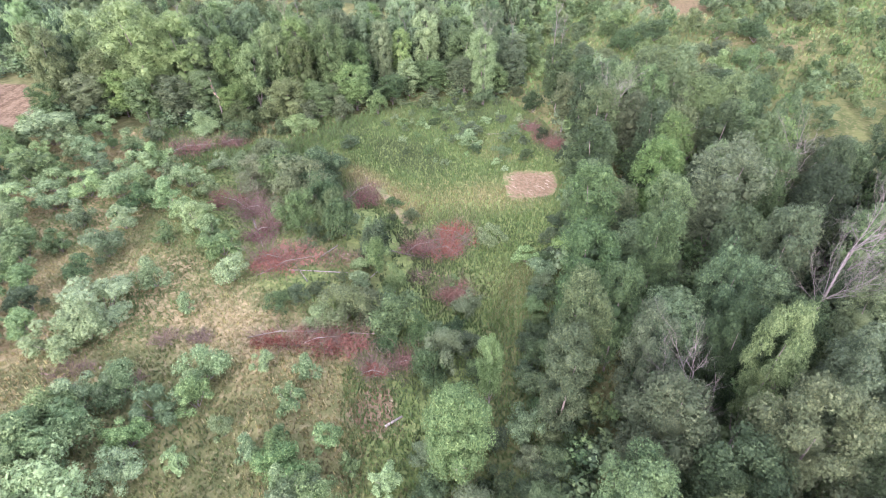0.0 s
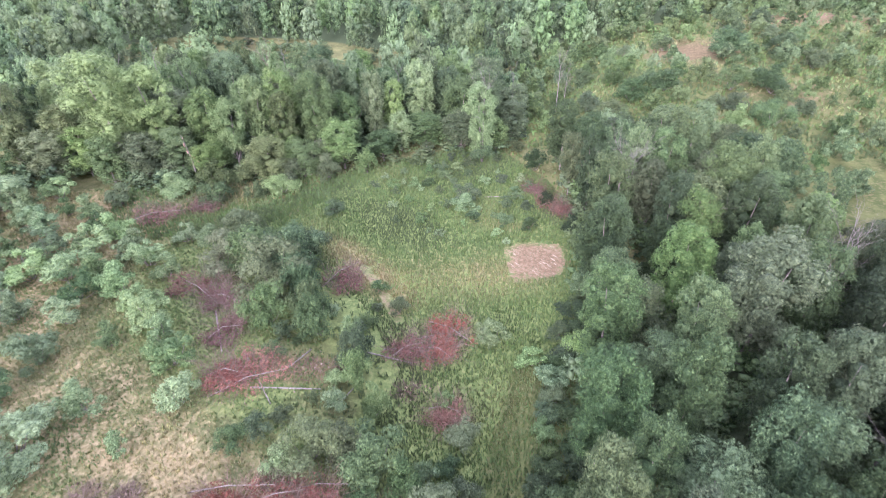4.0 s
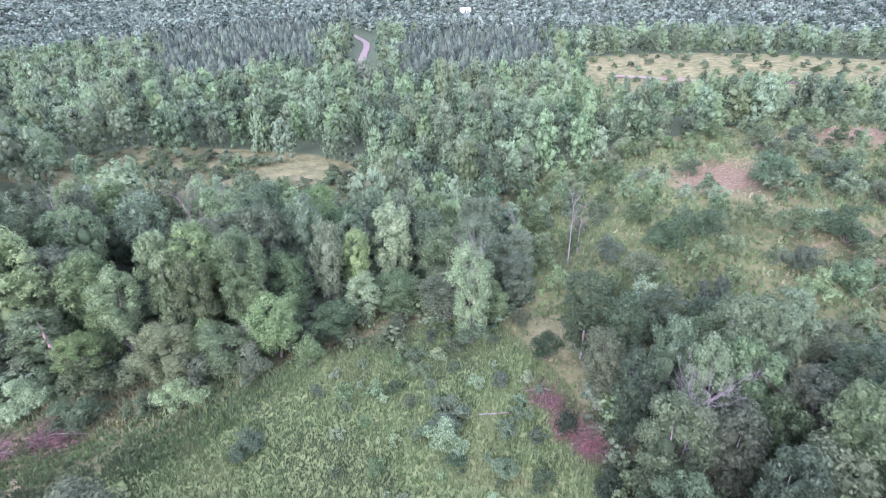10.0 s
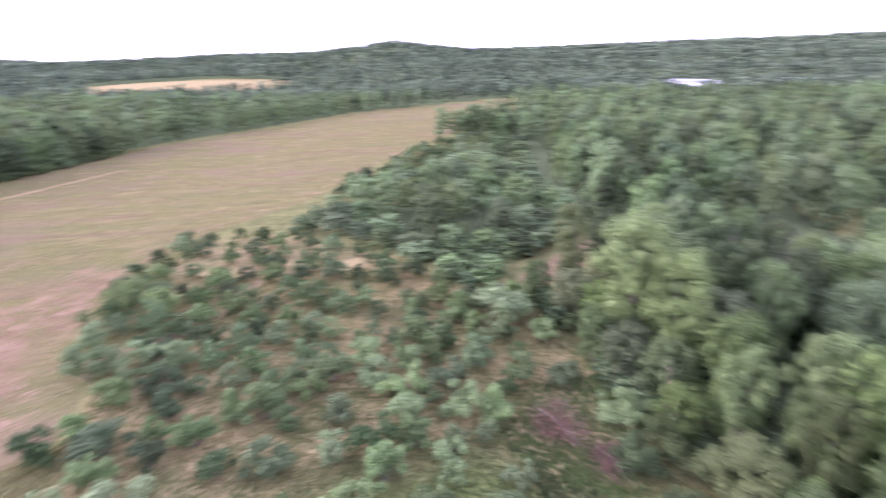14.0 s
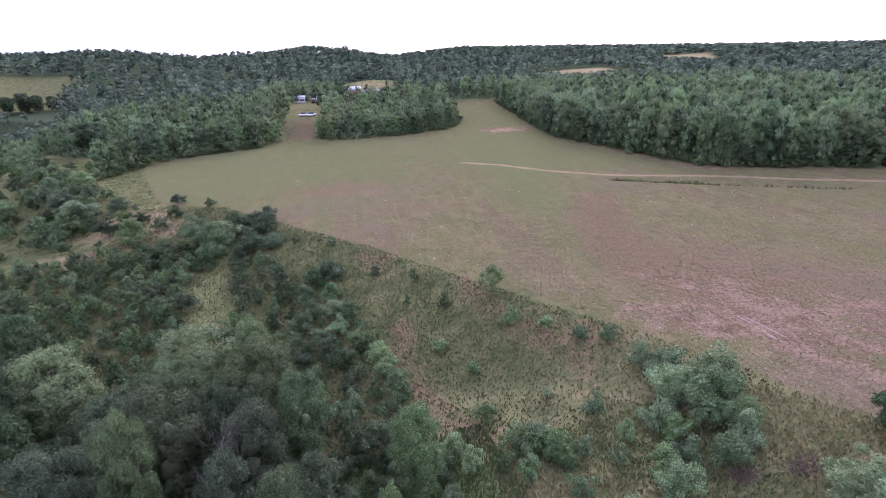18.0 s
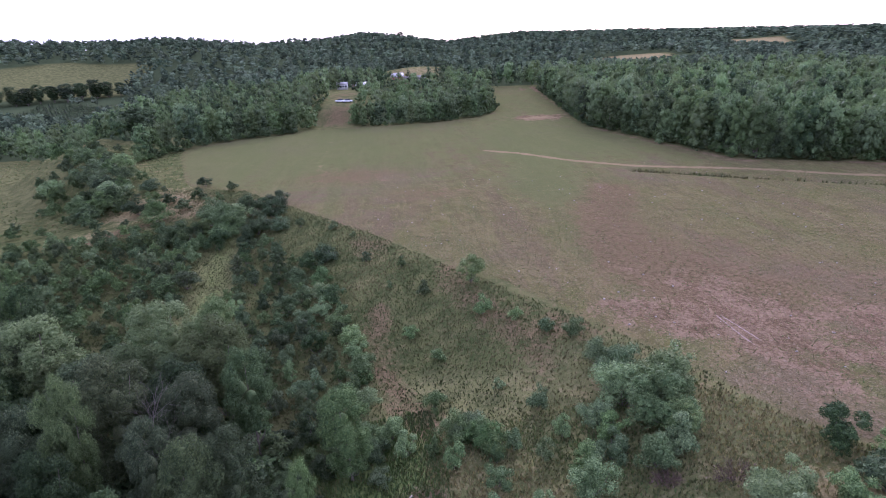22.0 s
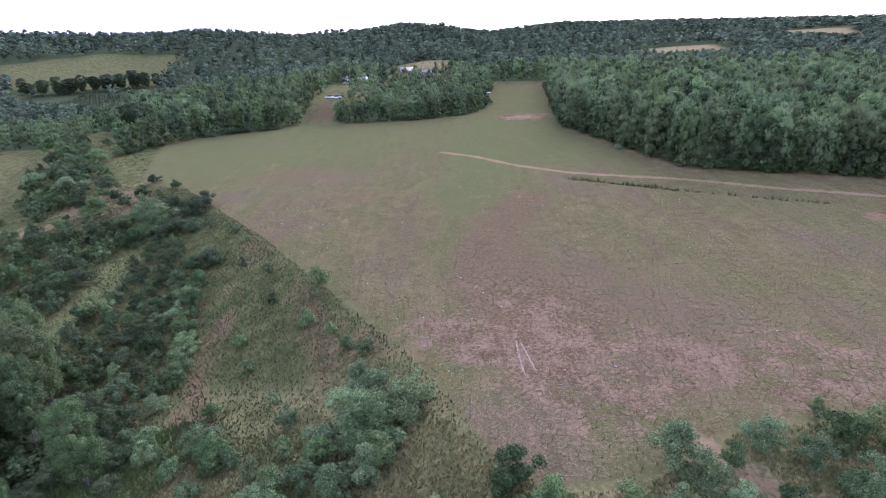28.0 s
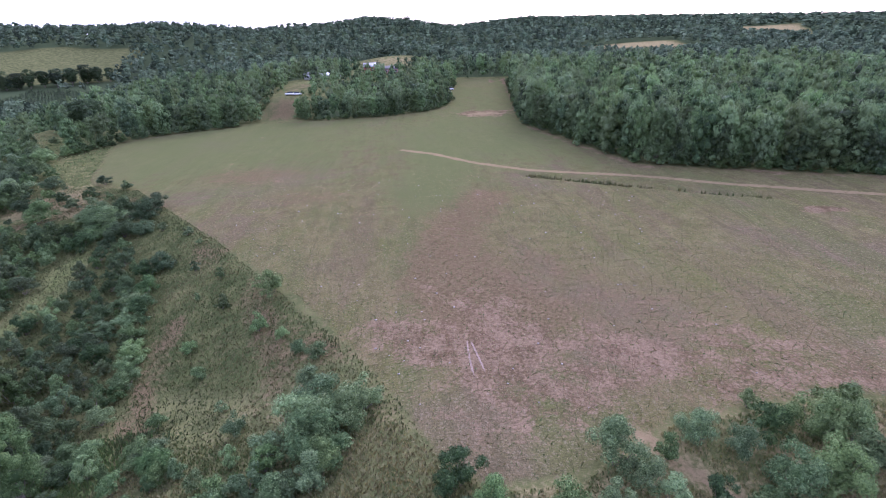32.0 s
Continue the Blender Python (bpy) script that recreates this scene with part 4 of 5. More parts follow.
for x, y, r in ((-30.3, 32.2, 3.2), (-28, 36.5, 1.8), (-39.6, 35, 2.2), (-25.8, 18.9, 3.0), (-25.9, 22.3, 1.8), (-24.1, 23.4, 1.5), (-20.6, 22.4, 1.7), (-18.4, 23.4, 1.5), (-21.4, 20, 1.5), (-15.8, 21.4, 0.9), (-13.5, 20, 1.0), (-17.7, 18.8, 1.0),
                (-11.8, 24, 1.2), (-11.2, 27, 1.1), (-14.6, 27.1, 1.1), (-8.5, 21.2, 1.1), (-10.8, 18, 1.1), (-4.2, 18.7, 1.3), (-31, 27.5, 2.1), (-23.3, 33, 0.9), (-34.8, 28.8, 1.9), (-11.8, 21.4, 0.6), (-6.7, 19.6, 0.8)):
    sapling(x, y, r, 1.2 + r * 1.1, "blue")
    taken.append((x, y))
for x, y, r in ((-28.6, 46.9, 2.5), (-23.8, 41.8, 2.2), (-34.4, 52.1, 2.6), (-35.1, 57.9, 2.4), (-21, 37.6, 1.8), (-38.5, 54.7, 2.2), (-37.5, 47.5, 2.0), (-45.9, 54.2, 2.8), (-53.9, 56.4, 3.4), (-49.5, 46.4, 2.8), (-59, 68, 4.6), (-61, 62.2, 2.8),
                (-50.5, 63, 2.8), (-42.9, 60.3, 2.6), (-43.7, 40.3, 2.8), (-52.4, 50.4, 2.8), (-48.3, 51.3, 2.4), (-42.7, 47.9, 2.1), (-26, 44.5, 2.0), (-31, 49.5, 2.2)):
    sapling(x, y, r * 0.95, 1.3 + r, "blue")
    taken.append((x, y))
for k in range(1300):
    x, y = rng.uniform(-98, -18), rng.uniform(14, 74)
    if inside(SAPLINGS, x, y) > 0.5 and x < -24 - 0.25 * (y - 30) and (x < -36 or y > 44) and inside(YARD, x, y) < -4 and free(x, y, 3.0 if x > -70 else 3.3):
        r = rng.uniform(1.2, 2.6)
        sapling(x, y, r, 1.3 + r, "blue" if k % 3 else "green")
for k in range(2600):
    x, y = rng.uniform(0, 84), rng.uniform(-48, 18)
    if inside(BELT, x, y) > 0 and line(CORRIDOR, x, y) > 3.6 and line(BROWN_STRIP, x, y) > 3.0 and free(x, y, 2.7):
        r = rng.uniform(1.1, 2.2)
        sapling(x, y, r, 1.2 + 1.3 * r, ("grey", "green", "blue", "green")[k % 4])
for k in range(2600):
    x, y = rng.uniform(-22, 110), rng.uniform(-140, 22)
    if inside(SLOPE, x, y) > 1.5 and inside(FIELD, x, y) < 0 and line(CORRIDOR, x, y) > 2.5 and line(BROWN_STRIP, x, y) > 3.5 and free(x, y, 5.2 if x < 40 else 5.0 if x < 62 else 9.0):
        r = rng.uniform(0.6, 1.3) if x < 30 else rng.uniform(1, 2.4)
        sapling(x, y, r, 0.5 + 1.3 * r, ("grey", "green", "blue")[k % 3])


belt_rng = np.random.default_rng(37)
for k in range(3000):
    x, y = belt_rng.uniform(0, 84), belt_rng.uniform(-48, 18)
    if inside(BELT, x, y) > 0 and line(CORRIDOR, x, y) > 3.4 and line(BROWN_STRIP, x, y) > 3.0 and free(x, y, 2.3):
        r = belt_rng.uniform(0.8, 1.5)
        thicket.append((x, y, r, 0.8 + 1.2 * r))
BORDER = [(-42, 73), (-24, 79), (-14, 84), (-4, 91), (6, 91), (11, 80), (14, 62), (10, 44), (7, 24), (12, 20), (15, 44), (18, 66), (16, 86), (8, 99), (-5, 98), (-19, 90), (-42, 82)]
for k in range(900):
    x, y = rng.uniform(-42, 18), rng.uniform(20, 99)
    if inside(BORDER, x, y) > 0.2 and free(x, y, 2.9):
        r = rng.uniform(1.2, 2.3)
        bush(x, y, r, r * rng.uniform(1.5, 2.2), tone_of[k % 12])
bush(2.6, 90.3, 2.3, 5, "green")
PILES = [(-12.6, 56.7), (-0.9, 49.6), (-1.6, 46.6), (-4.8, 46.3), (-0.8, 39.1), (-16.8, 40.8), (-14.6, 30.1), (-11.6, 30.5), (-9, 31), (-4.1, 29.8), (-12.2, 42.2), (-4.3, 41.8), (-18.6, 40.2)]
for k in range(170):
    x, y = rng.uniform(-17, 4), rng.uniform(29, 58)
    if x < 2 - 0.35 * (y - 30) and min(np.hypot(x - a, y - b) for a, b in PILES) > 2.3 and free(x, y, 1.8):
        r = rng.uniform(0.7, 1.4)
        bush(x, y, r, r * rng.uniform(1.2, 1.8), ("blue", "green", "grey", "green")[k % 4])
for k, (x, y, r) in enumerate(((-1.6, 18.4, 1.5), (1.6, 17.6, 1.9), (3.0, 19.6, 1.5), (-0.4, 16.2, 1.6), (-2.2, 21.4, 1.1), (2.8, 23.4, 1.2), (1.8, 29.6, 1.3), (0.8, 32.2, 1.4), (3.4, 15.2, 1.2))):
    bush(x, y, r, r * 1.5, ("green", "grey", "dark")[k % 3])
# rank growth along the foot of the eastern wood
MARGIN = [(4.5, 15), (9.5, 13), (12, 40), (15, 56), (11, 56), (8, 45), (5.5, 30)]
rank = []
for k in range(600):
    x, y = rng.uniform(4, 15), rng.uniform(13, 56)
    if inside(MARGIN, x, y) > 0 and all((x - a) ** 2 + (y - b) ** 2 > 2.3 for a, b in rank):
        rank.append((x, y))
        r = rng.uniform(0.9, 1.7)
        bush(x, y, r, r * rng.uniform(1.0, 1.7), ("green", "grey", "dark", "green")[k % 4])


for k in range(160):
    f = rng.uniform(0.15, 1)
    x, y = 60 + 56 * f + rng.normal() * 4.5, -50 - 72 * f + rng.normal() * 4.5
    if free(x, y, 3.6):
        r = rng.uniform(1.8, 3.4)
        thicket.append((x, y, r, r * 1.6 + 0.8))
for k in range(260):
    x, y = rng.uniform(40, 195), rng.uniform(232, 335)
    if inside(NORTH_FIELD, x, y) > 3 and free(x, y, 6):
        r = rng.uniform(1.2, 2.6)
        thicket.append((x, y, r, r + 0.6))
for k in range(500):
    x, y = rng.uniform(-95, -22), rng.uniform(133, 163)
    if inside(GLADE, x, y) > 2 and not (-46 < x < -31 and y > 146) and free(x, y, 2.8):
        r = rng.uniform(1.2, 2.4)
        thicket.append((x, y, r, r + 0.6))


for k in range(700):
    x, y = rng.uniform(-205, -118), rng.uniform(36, 90)
    if inside(WEST_RIM, x, y) > 0.5 and free(x, y, 2.9):
        r = rng.uniform(1.3, 2.5)
        thicket.append((x, y, r, r + 1.2))
for k in range(14):
    r = rng.uniform(1.0, 2.2)
    thicket.append((30 + rng.normal() * 1.2 if k % 2 else 48.5 + rng.normal() * 1.3, -166 - rng.uniform(0, 26), r, r * 1.5 + 0.4))
for k in range(150):
    f = rng.uniform(0, 1)
    x, y = np.interp(f, (0, 0.2, 0.4, 1), (10, 34, 60, 150)) + rng.normal() * 3, np.interp(f, (0, 0.2, 0.4, 1), (140, 155, 165, 188)) + rng.normal() * 4
    if free(x, y, 3.0):
        r = rng.uniform(1.4, 2.8)
        thicket.append((x, y, r, r * 1.6 + 0.6))
# shrubs along the foot of the woods round the field
rim, edge_trees = [], []
for (ax, ay), (bx, by) in zip(FIELD[18:], FIELD[19:]):
    span = math.hypot(bx - ax, by - ay)
    for k in range(int(span / 1.7)):
        f = (k + rng.uniform(0, 1)) * 1.7 / span
        x, y = ax + (bx - ax) * f + rng.normal() * 0.8, ay + (by - ay) * f + rng.normal() * 0.8
        if x > -200 and not 29 < x < 50 and line(FIELD_TRACK, x, y) > 3 and not (-70 < x < -30 and y < -280):
            nx, ny = -(by - ay) / span, (bx - ax) / span
            s = -1 if inside(FIELD, x + 3 * nx, y + 3 * ny) > 0 else 1
            r = rng.uniform(1.0, 2.0)
            thicket.append((x + 1.2 * s * nx, y + 1.2 * s * ny, r, r * rng.uniform(1.2, 2.0)))
            if k % 2:
                rim.append((x + 4.0 * s * nx, y + 4.0 * s * ny))
                edge_trees.append((x + 1.0 * s * nx, y + 1.0 * s * ny))


# single trees at the edge of the wood beyond the field
for k, (x, y) in enumerate(edge_trees):
    if x < -56 and -140 < y < -45 and k % 4 == 0:
        tall(x + rng.normal(), y + rng.normal(), rng.uniform(2.6, 3.8), rng.uniform(10, 14), ("green", "olive", "grey", "light", "green")[k // 4 % 5], False)
plant(NEAR_TALL, -86.5, -77.5, 13, 3.6, "light", "tree", "light yellow-green tree standing out at the wood edge", "tree", "trees of the near woods")


# ---- dead trees ----
def fork(heap, base, way, length, radius, depth, spread=0.55):
    points, radii, p, d = [base], [radius], np.array(base, float), unit(np.array(way, float))
    for k in range(3):
        d = unit(d + rng.normal(size=3) * 0.12 + (0, 0, 0.05))
        p = p + d * length / 3
        points.append(p)
        radii.append(radius * (1 - 0.22 * (k + 1)))
    tube(heap, points, radii, 5 if radius > 0.05 else 3)
    if depth:
        for k in range(4 if depth > 1 else 5):
            q = points[1 + k % 3]
            side = unit(d + spread * 1.6 * unit(rng.normal(size=3)))
            fork(heap, q, side, length * rng.uniform(0.45, 0.75), radius * 0.5, depth - 1, spread)


def dead_tree(x, y, h, lean=(0, 0), depth=3, label="bare grey dead tree with broken branches", mat=DEAD, spread=0.55):
    ob = tagged(new("dead_tree"), label, "tree", "dead trees")
    ob.location = (x, y, at(x, y) - 0.1)
    stem, twigs = Heap(), Heap()
    pts = [np.array((lean[0] * k * h, lean[1] * k * h, h * k)) for k in (0, 0.25, 0.5, 0.72)]
    tube(stem, pts, [0.009 * h, 0.007 * h, 0.005 * h, 0.003 * h], 7)
    for q, n in ((pts[2], 3), (pts[3], 4), (pts[1] * 0.3 + pts[2] * 0.7, 2)):
        for k in range(n):
            w = rng.uniform(0, 6.28)
            fork(twigs, q, (math.cos(w) * spread + lean[0], math.sin(w) * spread + lean[1], 0.8), h * rng.uniform(0.14, 0.26), 0.0023 * h, depth - 1, 0.4)
    for name, heap in (("trunk", stem), ("branchwork", twigs)):
        p = new(name, heap.mesh(name, mat, True))
        p.parent = ob
        if name == "branchwork":
            tagged(p, kind="stuff")


dead_tree(14.4, 22.2, 13.5, (0.03, 0.05), 3, spread=0.48)
dead_tree(26.5, 30.5, 18.5, (0.1, 0.1), 4, spread=0.7)
dead_tree(30.6, 36, 15, (0.1, 0.0), 3)
dead_tree(18.8, 69.5, 14.5, (0.04, 0.0))
dead_tree(20.3, 71, 13, (0.08, 0.03))
dead_tree(16.8, 109, 12.5, (0.02, 0), 2, spread=0.3)
dead_tree(18.6, 112, 9, (0.05, 0), 2, spread=0.3)
dead_tree(2.8, 90.1, 15, (0.02, 0), 3, "bare-topped tree wrapped in green vines")
dead_tree(-31.9, 97, 16, (0.0, 0), 3, "dead crown with fine purple-grey twigs above the wood", BROWN)
dead_tree(33.5, 50, 15, (0.0, 0.03), 3)
dead_tree(26, 60, 12, (0, 0), 2)
dead_tree(-30.5, 93, 7, (0.02, 0), 3, "dead reddish-brown small tree", BROWN)
dead_tree(8.5, 62 + 45, 11, (0, 0), 2, spread=0.25)
for x, y, h, lx, ly in ((-21.6, 92.6, 11, -0.12, 0), (-43, 92, 15, -0.05, 0), (-50, 98, 14, 0.05, 0), (-54, 102, 15, 0.02, 0.03), (-57, 98, 14, -0.1, 0.0), (-33, 108, 15, 0, 0), (-12, 104, 13, 0.02, 0), (-66, 84, 14, -0.12, 0)):
    dead_tree(x, y, h, (lx, ly), 1, "pale thin bare trunk standing among leafy trees")


def snag(x, y, h):
    ob = tagged(new("broken_tree"), "split pale broken trunk with raw orange wood at the wood's edge", "tree", "dead trees")
    ob.location = (x, y, at(x, y))
    a, b = Heap(), Heap()
    tube(a, [(0, 0, -0.2), (0.1, 0, h * 0.5), (-0.15, 0.1, h * 0.72), (-0.5, 0.1, h)], [0.14, 0.12, 0.1, 0.03], 7)
    tube(b, [(-0.2, 0.0, h * 0.62), (-0.5, 0.2, h * 0.8), (-0.3, 0.1, h * 0.95)], [0.11, 0.14, 0.04], 6)
    tube(b, [(0.1, 0, h * 0.6), (0.9, 0.2, h * 0.42), (1.2, 0.3, h * 0.2)], [0.1, 0.08, 0.03], 5)
    new("trunk", a.mesh("trunk", BARK)).parent = ob
    new("split_wood", b.mesh("split_wood", RAW)).parent = ob


snag(-39.6, 80.2, 7.5)
bush(-40.6, 78.6, 1.8, 3.4, "green")
bush(-38, 79, 1.6, 2.8, "olive")


# ---- felled brush, logs and stones ----
def brush_pile(x, y, rx, ry, turn, tone, label, logs=1, h=1.5, leaves=1500):
    rx, ry = rx * 1.25, ry * 1.3
    ob = tagged(new("brush_pile"), label, "brush pile", "felled brush round the clearing")
    ob.location, ob.rotation_euler = (x, y, at(x, y)), (0, 0, turn)
    twigs, leaf = Heap(), Heap()
    for k in range(84):
        w, o = rng.uniform(0, 6.28), rng.uniform(0, 0.85) ** 0.7
        base = np.array((rx * o * math.cos(w) * 0.7, ry * o * math.sin(w) * 0.7, 0.15))
        d = unit(np.array((math.cos(w) * rng.uniform(0.2, 1), math.sin(w) * rng.uniform(0.2, 1), rng.uniform(0.1, 0.9))))
        fork(twigs, base, d, rng.uniform(0.8, 1.7) * h, 0.02, 1, 0.6)
    lobes = []
    for k in range(22):
        w, o = rng.uniform(0, 6.28), rng.uniform(0, 0.95)
        lobes.append((rx * o * math.cos(w), ry * o * math.sin(w), h * rng.uniform(0.1, 0.5), rng.uniform(0.25, 0.45) * min(rx, ry, 2.2)))
    if tone is not BROWN:
        masses(leaf, lobes, 1, 0.4)
    sprays(leaf, lobes, int(leaves * 1.25), 0.2, -0.3, 1.3)
    tagged(new("brushwood", twigs.mesh("brushwood", BROWN)), kind="stuff").parent = ob
    new("dry_leaves", leaf.mesh("dry_leaves", tone)).parent = ob
    for k in range(logs):
        log = Heap()
        w = rng.uniform(-0.5, 0.5)
        c, s = math.cos(w), math.sin(w)
        m = rx * rng.uniform(0.7, 1.1)
        off = rng.uniform(-0.5, 0.5) * ry
        tube(log, [(-m * c, off - m * s, 0.25), (0, off, h * 0.75), (m * c, off + m * s, h * 0.5)], [0.05, 0.038, 0.018], 6)
        new("log", log.mesh("log", PALE, True)).parent = ob


RED_LABEL = "heap of felled branches with withered red leaves"
for x, y, rx, ry, turn, tone in BRUSH_LARGE:
    brush_pile(x, y, rx, ry, turn, tone, RED_LABEL)
for x, y, rx, ry, turn, tone in ((-14.6, 30.1, 2.4, 1.0, 0.05, RUST), (-11.6, 30.5, 2.2, 1.1, 0.1, RUST), (-9.0, 31.0, 1.8, 1.3, 0, RUST), (-4.1, 29.8, 1.5, 1.0, 0, PINK), (10.2, 81.2, 1.3, 2.2, 0.3, PINK), (12.3, 76.6, 1.4, 2.4, 0.4, PINK), (13.6, 74.6, 1.3, 1.6, 0.4, PINK), (-6.6, 28.3, 0.8, 0.6, 0, RUST)):
    brush_pile(x, y, rx, ry, turn, tone, RED_LABEL, 1, 1.1, 1100)
for x, y, rx, ry in ((-12.2, 42.2, 2.6, 1.6), (-4.3, 41.8, 1.5, 1.2), (-28.8, 25.4, 1.9, 1.0), (-23.7, 29.5, 1.3, 0.8), (-24, 25.1, 1.0, 0.7), (-9.6, 43.0, 1.2, 1.2), (-21, 29.8, 0.8, 0.6)):
    brush_pile(x, y, rx, ry, 0.3, BROWN, "low heap of grey-brown dead twigs on the grass", 0, 0.45, 40)


def log(x, y, x2, y2, r, lift=0.0, label="pale felled log lying on the ground"):
    h = Heap()
    z, z2 = at(x, y), at(x2, y2)
    a, b = np.array((0, 0, r * 0.7)), np.array((x2 - x, y2 - y, z2 - z + r + lift))
    r *= 0.8
    tube(h, [a, a + (b - a) * 0.001, (a + b) / 2, b * 0.999 + a * 0.001, b], [r * 0.02, r, r * 0.9, r * 0.7, r * 0.02], 8)
    ob = tagged(new("log", h.mesh("log", PALE, True)), label, "log", "felled logs")
    ob.location = (x, y, z)


for row in ((-5.0, 23.4, -3.9, 24.5, 0.14), (-14.2, 42.2, -13.0, 44.8, 0.1), (-18.3, 43.4, -14.4, 38.2, 0.09), (-16.5, 39.6, -11.0, 40.4, 0.1), (-6.8, 46.4, -2.5, 47.6, 0.09), (-5.0, 48.0, -0.4, 50.2, 0.09), (-8.2, 45.6, -4.0, 45.2, 0.1), (-24, 50, -20.4, 43.4, 0.1), (3.2, 78.6, 8.2, 79.4, 0.09), (-44, 68, -38, 70.5, 0.08), (-8, 42.5, -9.5, 39, 0.07)):
    log(*row)


def tyre_track(points, width):
    p = np.array(points, float)
    d = unit(np.gradient(p, axis=0))
    n = len(p)
    side = np.stack([-d[:, 1], d[:, 0]], 1)
    taper = np.minimum(1, np.minimum(np.arange(n), n - 1 - np.arange(n)) / 6 + 0.15)
    rows = np.concatenate([p - side * (width / 2 * taper * rng.uniform(0.45, 1.25, n))[:, None], p + side * (width / 2 * taper * rng.uniform(0.45, 1.25, n))[:, None]])
    z = land(rows[:, 0], rows[:, 1]) + 0.03
    i = np.arange(n - 1)
    me = mesh("tyre_track", np.column_stack([rows, z]), [np.stack([i, i + 1, i + n + 1, i + n], 1)], RUT)
    tagged(new("tyre_track", me), "curved pale tyre track worn into the bare dirt", "track", kind="structure")


for a, b, c in (((-39.2, 9.0), (-38.6, 5.4), (-38.5, 2.0)), ((-40.3, 8.2), (-39.6, 5.0), (-38.9, 2.2))):
    u = np.linspace(0, 1, 40)[:, None]
    tyre_track((1 - u) ** 2 * np.array(a) + 2 * u * (1 - u) * np.array(b) + u**2 * np.array(c), 0.22)


def stone(x, y, r):
    v, f = BALLS[1]
    h = Heap()
    h.put(v * rng.uniform(0.7, 1.1, (len(v), 1)) * (r, r * 0.8, r * 0.55), f)
    ob = tagged(new("stone", h.mesh("stone", STONE)), "pale weathered stone on the mown field", "stone", "stones on the field")
    ob.location = (x, y, at(x, y) + r * 0.25)


for k in range(210):
    x, y = rng.uniform(-75, 5), rng.uniform(-70, 20)
    if inside(FIELD, x, y) > 1.5:
        stone(x, y, rng.uniform(0.07, 0.2))


# ---- woods, far trees and grass ----
def joined(name, templates, xs, ys, hs, rs, tints, mat, label, category, sink=0.3, inner=None, smooth=False):
    """Many plants as one object: templates are (verts, faces) with half-width 1 and height 1."""
    zs = land(xs, ys)
    vs, f3, f4, tint, n = [], [], [], [], 0
    pick = rng.integers(0, len(templates), len(xs))
    for k, (tv, tf) in enumerate(templates):
        idx = np.nonzero(pick == k)[0]
        if not len(idx):
            continue
        w = rng.uniform(0, 6.28, len(idx))
        c, s, r = np.cos(w)[:, None], np.sin(w)[:, None], rs[idx][:, None]
        v = np.stack([(tv[:, 0] * c - tv[:, 1] * s) * r + xs[idx][:, None], (tv[:, 0] * s + tv[:, 1] * c) * r + ys[idx][:, None],
                      tv[:, 2] * hs[idx][:, None] + zs[idx][:, None] - sink], -1)
        vs.append(v.reshape(-1, 3))
        for f in tf:
            g = (f[None] + (n + np.arange(len(idx)) * len(tv))[:, None, None]).reshape(-1, f.shape[1])
            (f3 if f.shape[1] == 3 else f4).append(g)
        tint.append(np.repeat(tints[idx], len(tv)))
        n += len(idx) * len(tv)
    faces = [np.concatenate(f) for f in (f3, f4) if f]
    me = mesh(name, np.concatenate(vs), faces, mat, smooth, {"tint": np.concatenate(tint)})
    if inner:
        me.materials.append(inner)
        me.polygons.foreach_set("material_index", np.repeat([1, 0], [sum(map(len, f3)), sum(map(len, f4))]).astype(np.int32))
    return tagged(new(name, me), label, category, kind="stuff")


def wood_template(lobe_count, count, size, foot=0.12):
    """A round-headed tree of half-width 1 and height 1, its crown of rounded leafy masses with loose sprays on them."""
    squash = np.array((1, 1, 0.36))
    lobes = [(0, 0, 0.82, 0.4), (0, 0, 0.52, 0.55)]
    for k in range(lobe_count):
        z = foot + (0.84 - foot) * (k + rng.uniform(0, 1)) / lobe_count
        w, o = k * 2.4 + rng.uniform(-0.6, 0.6), rng.uniform(0.42, 0.68) * (1 - 0.75 * max(0, z - 0.5))
        lobes.append((o * math.cos(w), o * math.sin(w), z, rng.uniform(0.32, 0.46)))
    heap = Heap()
    v, f = BALLS[1]
    f = f[(v[:, 2] > -0.6)[f].any(1)]
    for x, y, z, q in lobes:
        heap.put(v * q * rng.uniform(0.36, 0.66, (len(v), 1)) * squash + (x, y, z), f)
    c, rr = np.array([q[:3] for q in lobes]), np.array([q[3] for q in lobes])
    pick = rng.choice(len(lobes), count, p=rr**2 / (rr**2).sum())
    d = unit(rng.normal(size=(count, 3)))
    d[:, 2] = np.abs(d[:, 2]) * np.where(rng.uniform(size=count) < 0.85, 1, -1)
    p = c[pick] + d * (rr[pick] * rng.uniform(0.72, 1.14, count))[:, None] * squash
    nrm = unit(d + 0.6 * rng.normal(size=d.shape))
    a = unit(np.cross(nrm, rng.normal(size=d.shape)))
    b = np.cross(nrm, a)
    s = size * rng.uniform(0.6, 1.4, (count, 1))
    q = np.stack([p - a * s * 0.55 * squash, p + b * s * 0.4 * squash, p + a * s * 0.6 * squash, p - b * s * 0.4 * squash], 1)
    heap.put(q.reshape(-1, 3), np.arange(count * 4).reshape(-1, 4))
    return heap.arrays()


